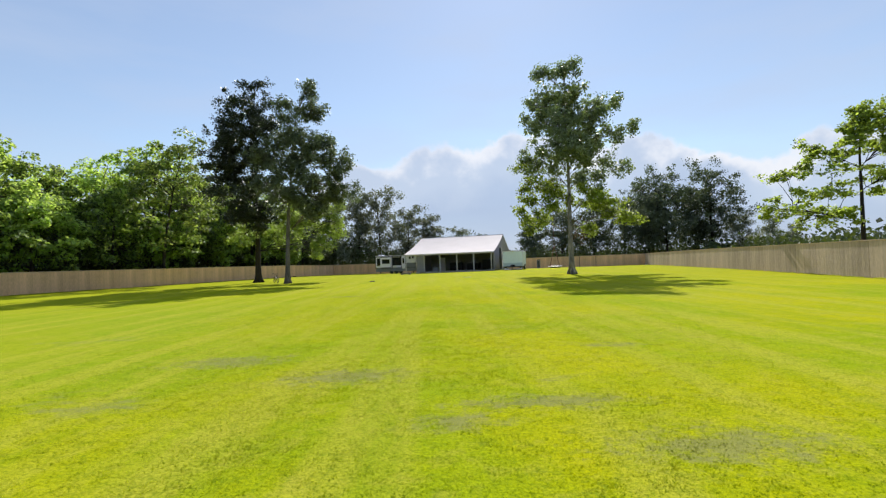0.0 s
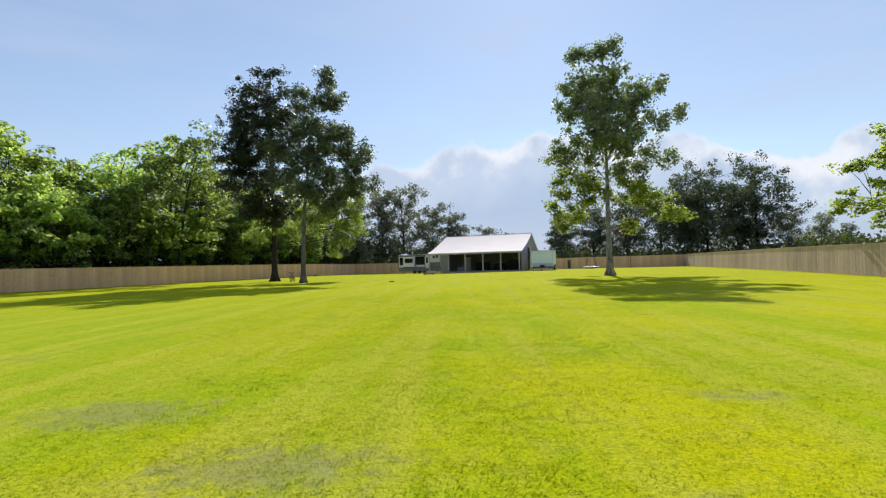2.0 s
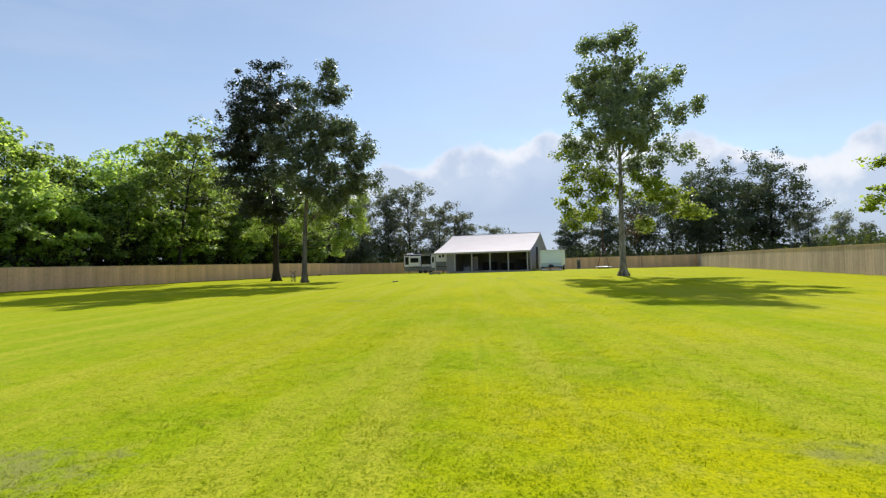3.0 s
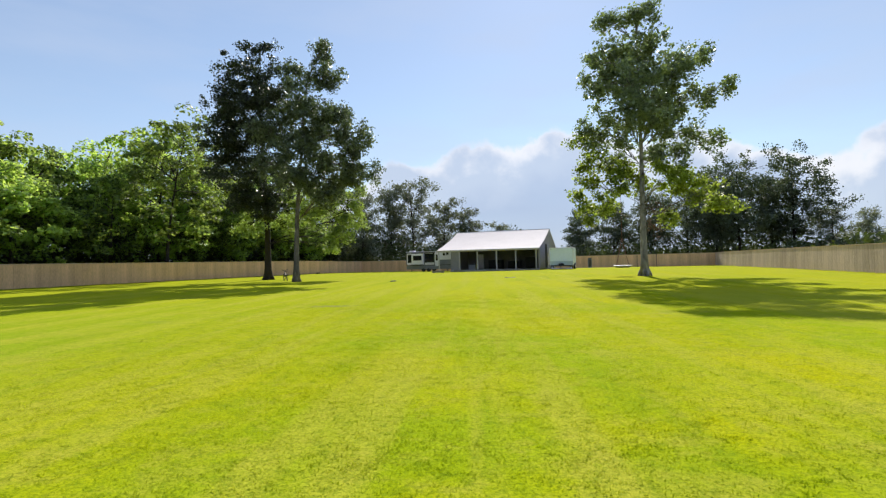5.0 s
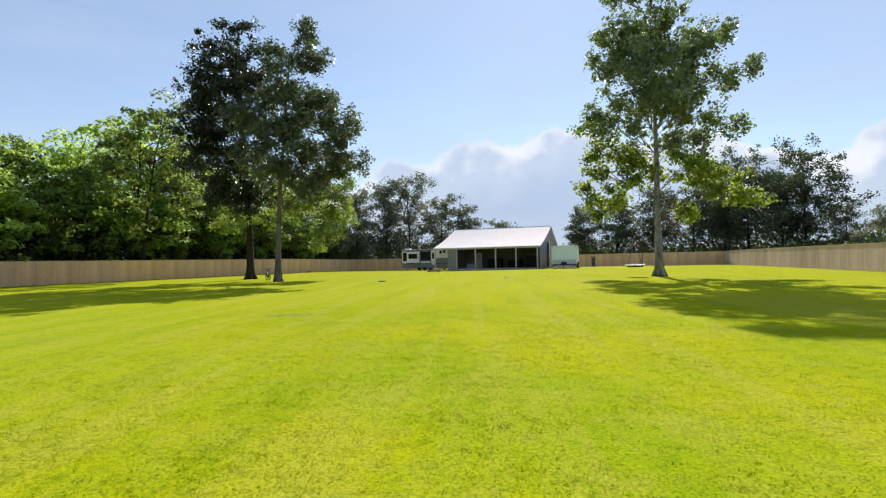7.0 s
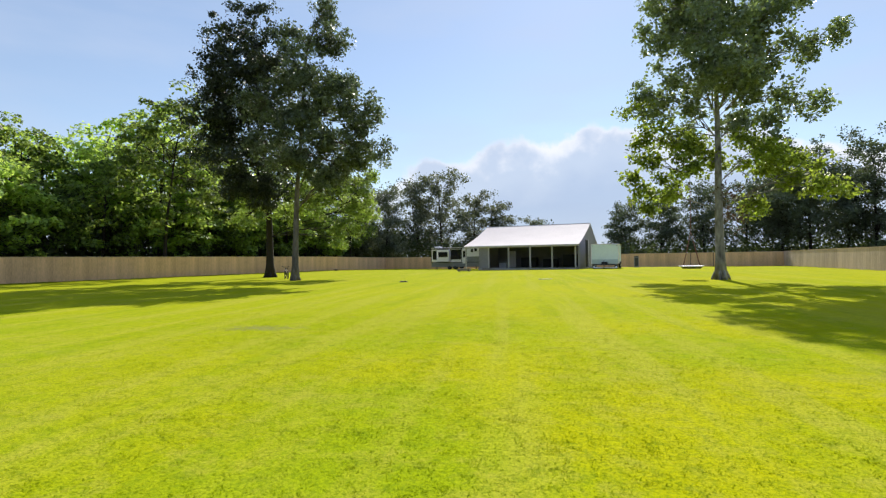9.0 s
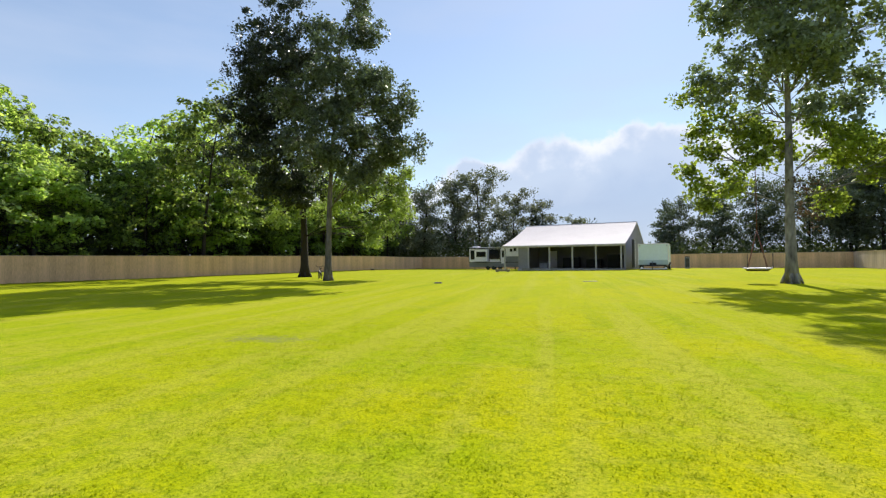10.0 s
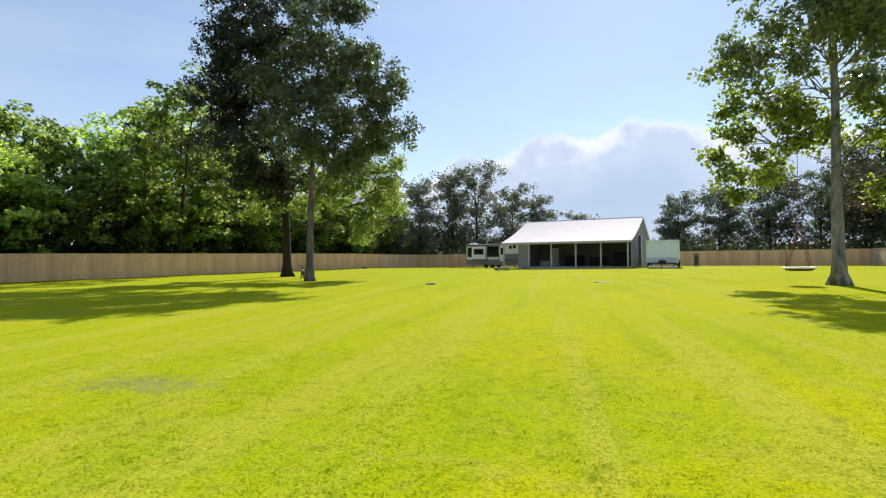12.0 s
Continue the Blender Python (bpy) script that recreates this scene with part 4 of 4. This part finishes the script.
# ---- enclosed cargo trailer ----
def cargo_trailer():
    m = pose(9.62, 68.55, float(ground_z(9.62, 68.55)), 0, 0, -14)
    root = thing("cargo_trailer", m, "pale aluminium box trailer with a black tongue on the lawn", "trailer")
    W, L = 2.75, 5.2
    part("body", block(-W / 2, 0, 0.5, W / 2, L, 2.55, 0.07), M_CYAN, root)
    part("stone_guard", block(-W / 2 + 0.04, -0.012, 0.52, W / 2 - 0.04, -0.001, 0.98), M_GUARD, root, "dull pale stone guard")
    for x in (-W / 2 - 0.015, W / 2 - 0.035):
        part("corner_trim", block(x, -0.03, 0.5, x + 0.05, 0.05, 2.57, 0.012), M_WHITE, root)
    part("roof_trim", block(-W / 2 - 0.02, -0.02, 2.552, W / 2 + 0.02, L + 0.02, 2.61, 0.02), M_WHITE, root)
    part("frame", block(-W / 2 + 0.2, -0.05, 0.38, W / 2 - 0.2, L - 0.1, 0.497), M_STEEL, root)
    bm = bmesh.new()
    tube(bm, [(-0.9, 0, 0.42), (0.0, -1.35, 0.42)], [0.05, 0.05], 6)
    tube(bm, [(0.9, 0, 0.42), (0.0, -1.35, 0.42)], [0.05, 0.05], 6)
    part("tongue", bm, M_STEEL, root)
    part("jack", tube(bmesh.new(), [(0, -1.1, 0.0), (0, -1.1, 0.85)], [0.045, 0.035], 8), M_STEEL, root)
    for x in (-1.05, 1.15):
        wh = wheel_at(root, x, -0.22, 0.2, 0.2, 0.16)
    part("battery_box", block(-0.3, -0.55, 0.47, 0.3, -0.12, 0.72, 0.03), M_BLACK, root)
    part("loading_ramp", block(-1.2, -0.35, 0.05, 1.3, -0.1, 0.16, 0.02), M_WHITE, root, "pale folded ramp bar")
    part("jack_foot", block(-0.1, -1.2, -0.02, 0.1, -1.0, 0.02), M_STEEL, root)
    for y in (2.3, 3.1):
        for x in (-W / 2 + 0.02, W / 2 - 0.02):
            w = wheel_at(root, x, y, 0.33, 0.33, 0.2)
            w.rotation_euler = (0, 0, radians(90))
    for s in (-1, 1):
        part("fender", block(s * (W / 2 + 0.06) - 0.1, 1.85, 0.62, s * (W / 2 + 0.06) + 0.1, 3.55, 0.72, 0.03), M_STEEL, root)
        part("marker_lamp", block(s * (W / 2 - 0.15) - 0.04, -0.03, 2.4, s * (W / 2 - 0.15) + 0.04, -0.002, 2.45), M_ROPE, root)
    return root


cargo_trailer()


# ---- loose things on the lawn ----
def saucer_swing():
    x, y = 9.3, 41.35
    g = float(ground_z(x, y))
    root = thing("saucer_swing", pose(x, y, g), "pale round saucer swing on red ropes under the tree", "swing")
    bm = bmesh.new()
    for k in range(4):
        a = k * math.tau / 4 + 0.5
        tube(bm, [(0.54 * math.cos(a), 0.54 * math.sin(a), 0.70), (0, 0, 2.45)], [0.013, 0.012], 5)
    tube(bm, [(0, 0, 2.43), (0.02, 0.02, 5.75 - g)], [0.012, 0.012], 5)
    part("rope", bm, M_ROPE, root, "thin red rope")
    bm = bmesh.new()
    n = 28
    pts = [(0.57 * math.cos(i * math.tau / n), 0.57 * math.sin(i * math.tau / n), 0.70) for i in range(n + 1)]
    tube(bm, pts, [0.028] * (n + 1), 6)
    part("ring", bm, M_WHITE, root)
    bm = bmesh.new()
    bmesh.ops.create_cone(bm, cap_ends=True, segments=28, radius1=0.42, radius2=0.56, depth=0.12, matrix=pose(0, 0, 0.635))
    part("seat", bm, M_STEEL, root, "dark webbed seat")
    return root


saucer_swing()


def bicycle():
    x, y = -16.95, 50.0
    root = thing("bicycle", at_ground(x, y, 128), "small black bicycle standing between the two trees", "bicycle")
    r = 0.27
    for cx in (-0.45, 0.45):
        bm = bmesh.new()
        n = 24
        tube(bm, [(cx + r * math.cos(i * math.tau / n), 0, r + 0.02 + r * math.sin(i * math.tau / n)) for i in range(n + 1)], [0.028] * (n + 1), 6)
        w = part("wheel", bm, M_BLACK, root)
        bm = bmesh.new()
        for k in range(8):
            a = k * math.tau / 8
            tube(bm, [(cx, 0, r + 0.02), (cx + r * math.cos(a), 0, r + 0.02 + r * math.sin(a))], [0.006, 0.004], 4)
        part("spokes", bm, M_STEEL, w)
    bm = bmesh.new()
    for a, b in (((-0.45, 0, 0.29), (-0.12, 0, 0.27)), ((-0.12, 0, 0.27), (-0.22, 0, 0.72)), ((-0.45, 0, 0.29), (-0.2, 0, 0.62)), ((-0.12, 0, 0.27), (0.3, 0, 0.66)), ((-0.2, 0, 0.62), (0.29, 0, 0.7))):
        tube(bm, [a, b], [0.022, 0.022], 6)
    part("frame", bm, M_STEEL, root)
    part("fork", tube(bmesh.new(), [(0.45, 0, 0.29), (0.27, 0, 0.86)], [0.02, 0.02], 6), M_STEEL, root)
    part("handlebar", tube(bmesh.new(), [(0.18, -0.28, 0.95), (0.27, -0.1, 0.88), (0.27, 0.1, 0.88), (0.18, 0.28, 0.95)], [0.02] * 4, 6), M_BLACK, root)
    part("saddle", block(-0.36, -0.07, 0.74, -0.10, 0.07, 0.80, 0.025), M_BLACK, root)
    part("kickstand", tube(bmesh.new(), [(-0.15, 0.02, 0.27), (-0.2, 0.2, 0.0)], [0.012, 0.012], 5), M_STEEL, root)
    return root


bicycle()


def utility_pedestal():
    x, y = 15.0, 78.2
    root = thing("utility_pedestal", at_ground(x, y, -11), "dark upright utility box before the back fence", "utility box")
    part("body", block(-0.26, -0.2, 0, 0.26, 0.2, 1.3, 0.04), M_GREY, root)
    part("cap", block(-0.29, -0.23, 1.302, 0.29, 0.23, 1.4, 0.04), M_STEEL, root)
    part("door", block(-0.2, -0.225, 0.15, 0.2, -0.203, 1.2, 0.01), M_STEEL, root)
    return root


utility_pedestal()


def steel_post(x, y):
    root = thing("steel_post", at_ground(x, y, -10), "thin dark steel post against the back fence", "post", "steel posts at the back fence")
    part("shaft", block(-0.035, -0.035, -0.2, 0.035, 0.035, 1.75, 0.008), M_STEEL, root)
    part("cap", block(-0.045, -0.045, 1.752, 0.045, 0.045, 1.79, 0.01), M_STEEL, root)


steel_post(22.6, 82.2)
steel_post(25.2, 81.8)


def timber_stack(x, y, rz, w, boards, label):
    root = thing("timber_stack", at_ground(x, y, rz), label, "timber")
    for s in (-0.4, 0.4):
        part("bearer", block(s * w - 0.05, -0.3, -0.01, s * w + 0.05, 0.3, 0.07, 0.006), M_TIMBER, root)
    for k in range(boards):
        y0 = -0.32 + k * 0.64 / boards
        part("board", block(-w / 2 + 0.03 * (k % 2), y0, 0.072, w / 2, y0 + 0.58 / boards, 0.28 - 0.02 * (k % 2), 0.006), M_TIMBER, root)


timber_stack(-5.1, 66.6, -11, 1.35, 5, "low stack of pale sawn boards before the barn")
timber_stack(-3.0, 70.6, 4, 0.9, 4, "low stack of pale sawn boards beside the porch")


def stepping_slab(x, y, rz, w, d, h, mat, label, name):
    bm = block(-w / 2, -d / 2, -0.02, w / 2, d / 2, h, 0.02)
    for v in bm.verts:
        v.co += 0.02 * noise.noise_vector(v.co * 4)
    me = bpy.data.meshes.new(name)
    bm.to_mesh(me)
    bm.free()
    me.materials.append(mat)
    ob = tagged(new(name, me), label, "slab")
    ob.matrix_world = at_ground(x, y, rz)
    return ob


stepping_slab(-6.3, 43.5, 5, 0.42, 0.34, 0.06, M_STEEL, "small dark iron cover lying in the lawn", "iron_cover")
stepping_slab(2.1, 44.4, 10, 0.8, 0.5, 0.012, M_CONCRETE, "pale concrete slab flush with the lawn", "concrete_slab")
stepping_slab(-23.1, 76.6, 74, 0.5, 0.25, 0.16, M_BLACK, "small dark block lying at the foot of the fence", "low_block")
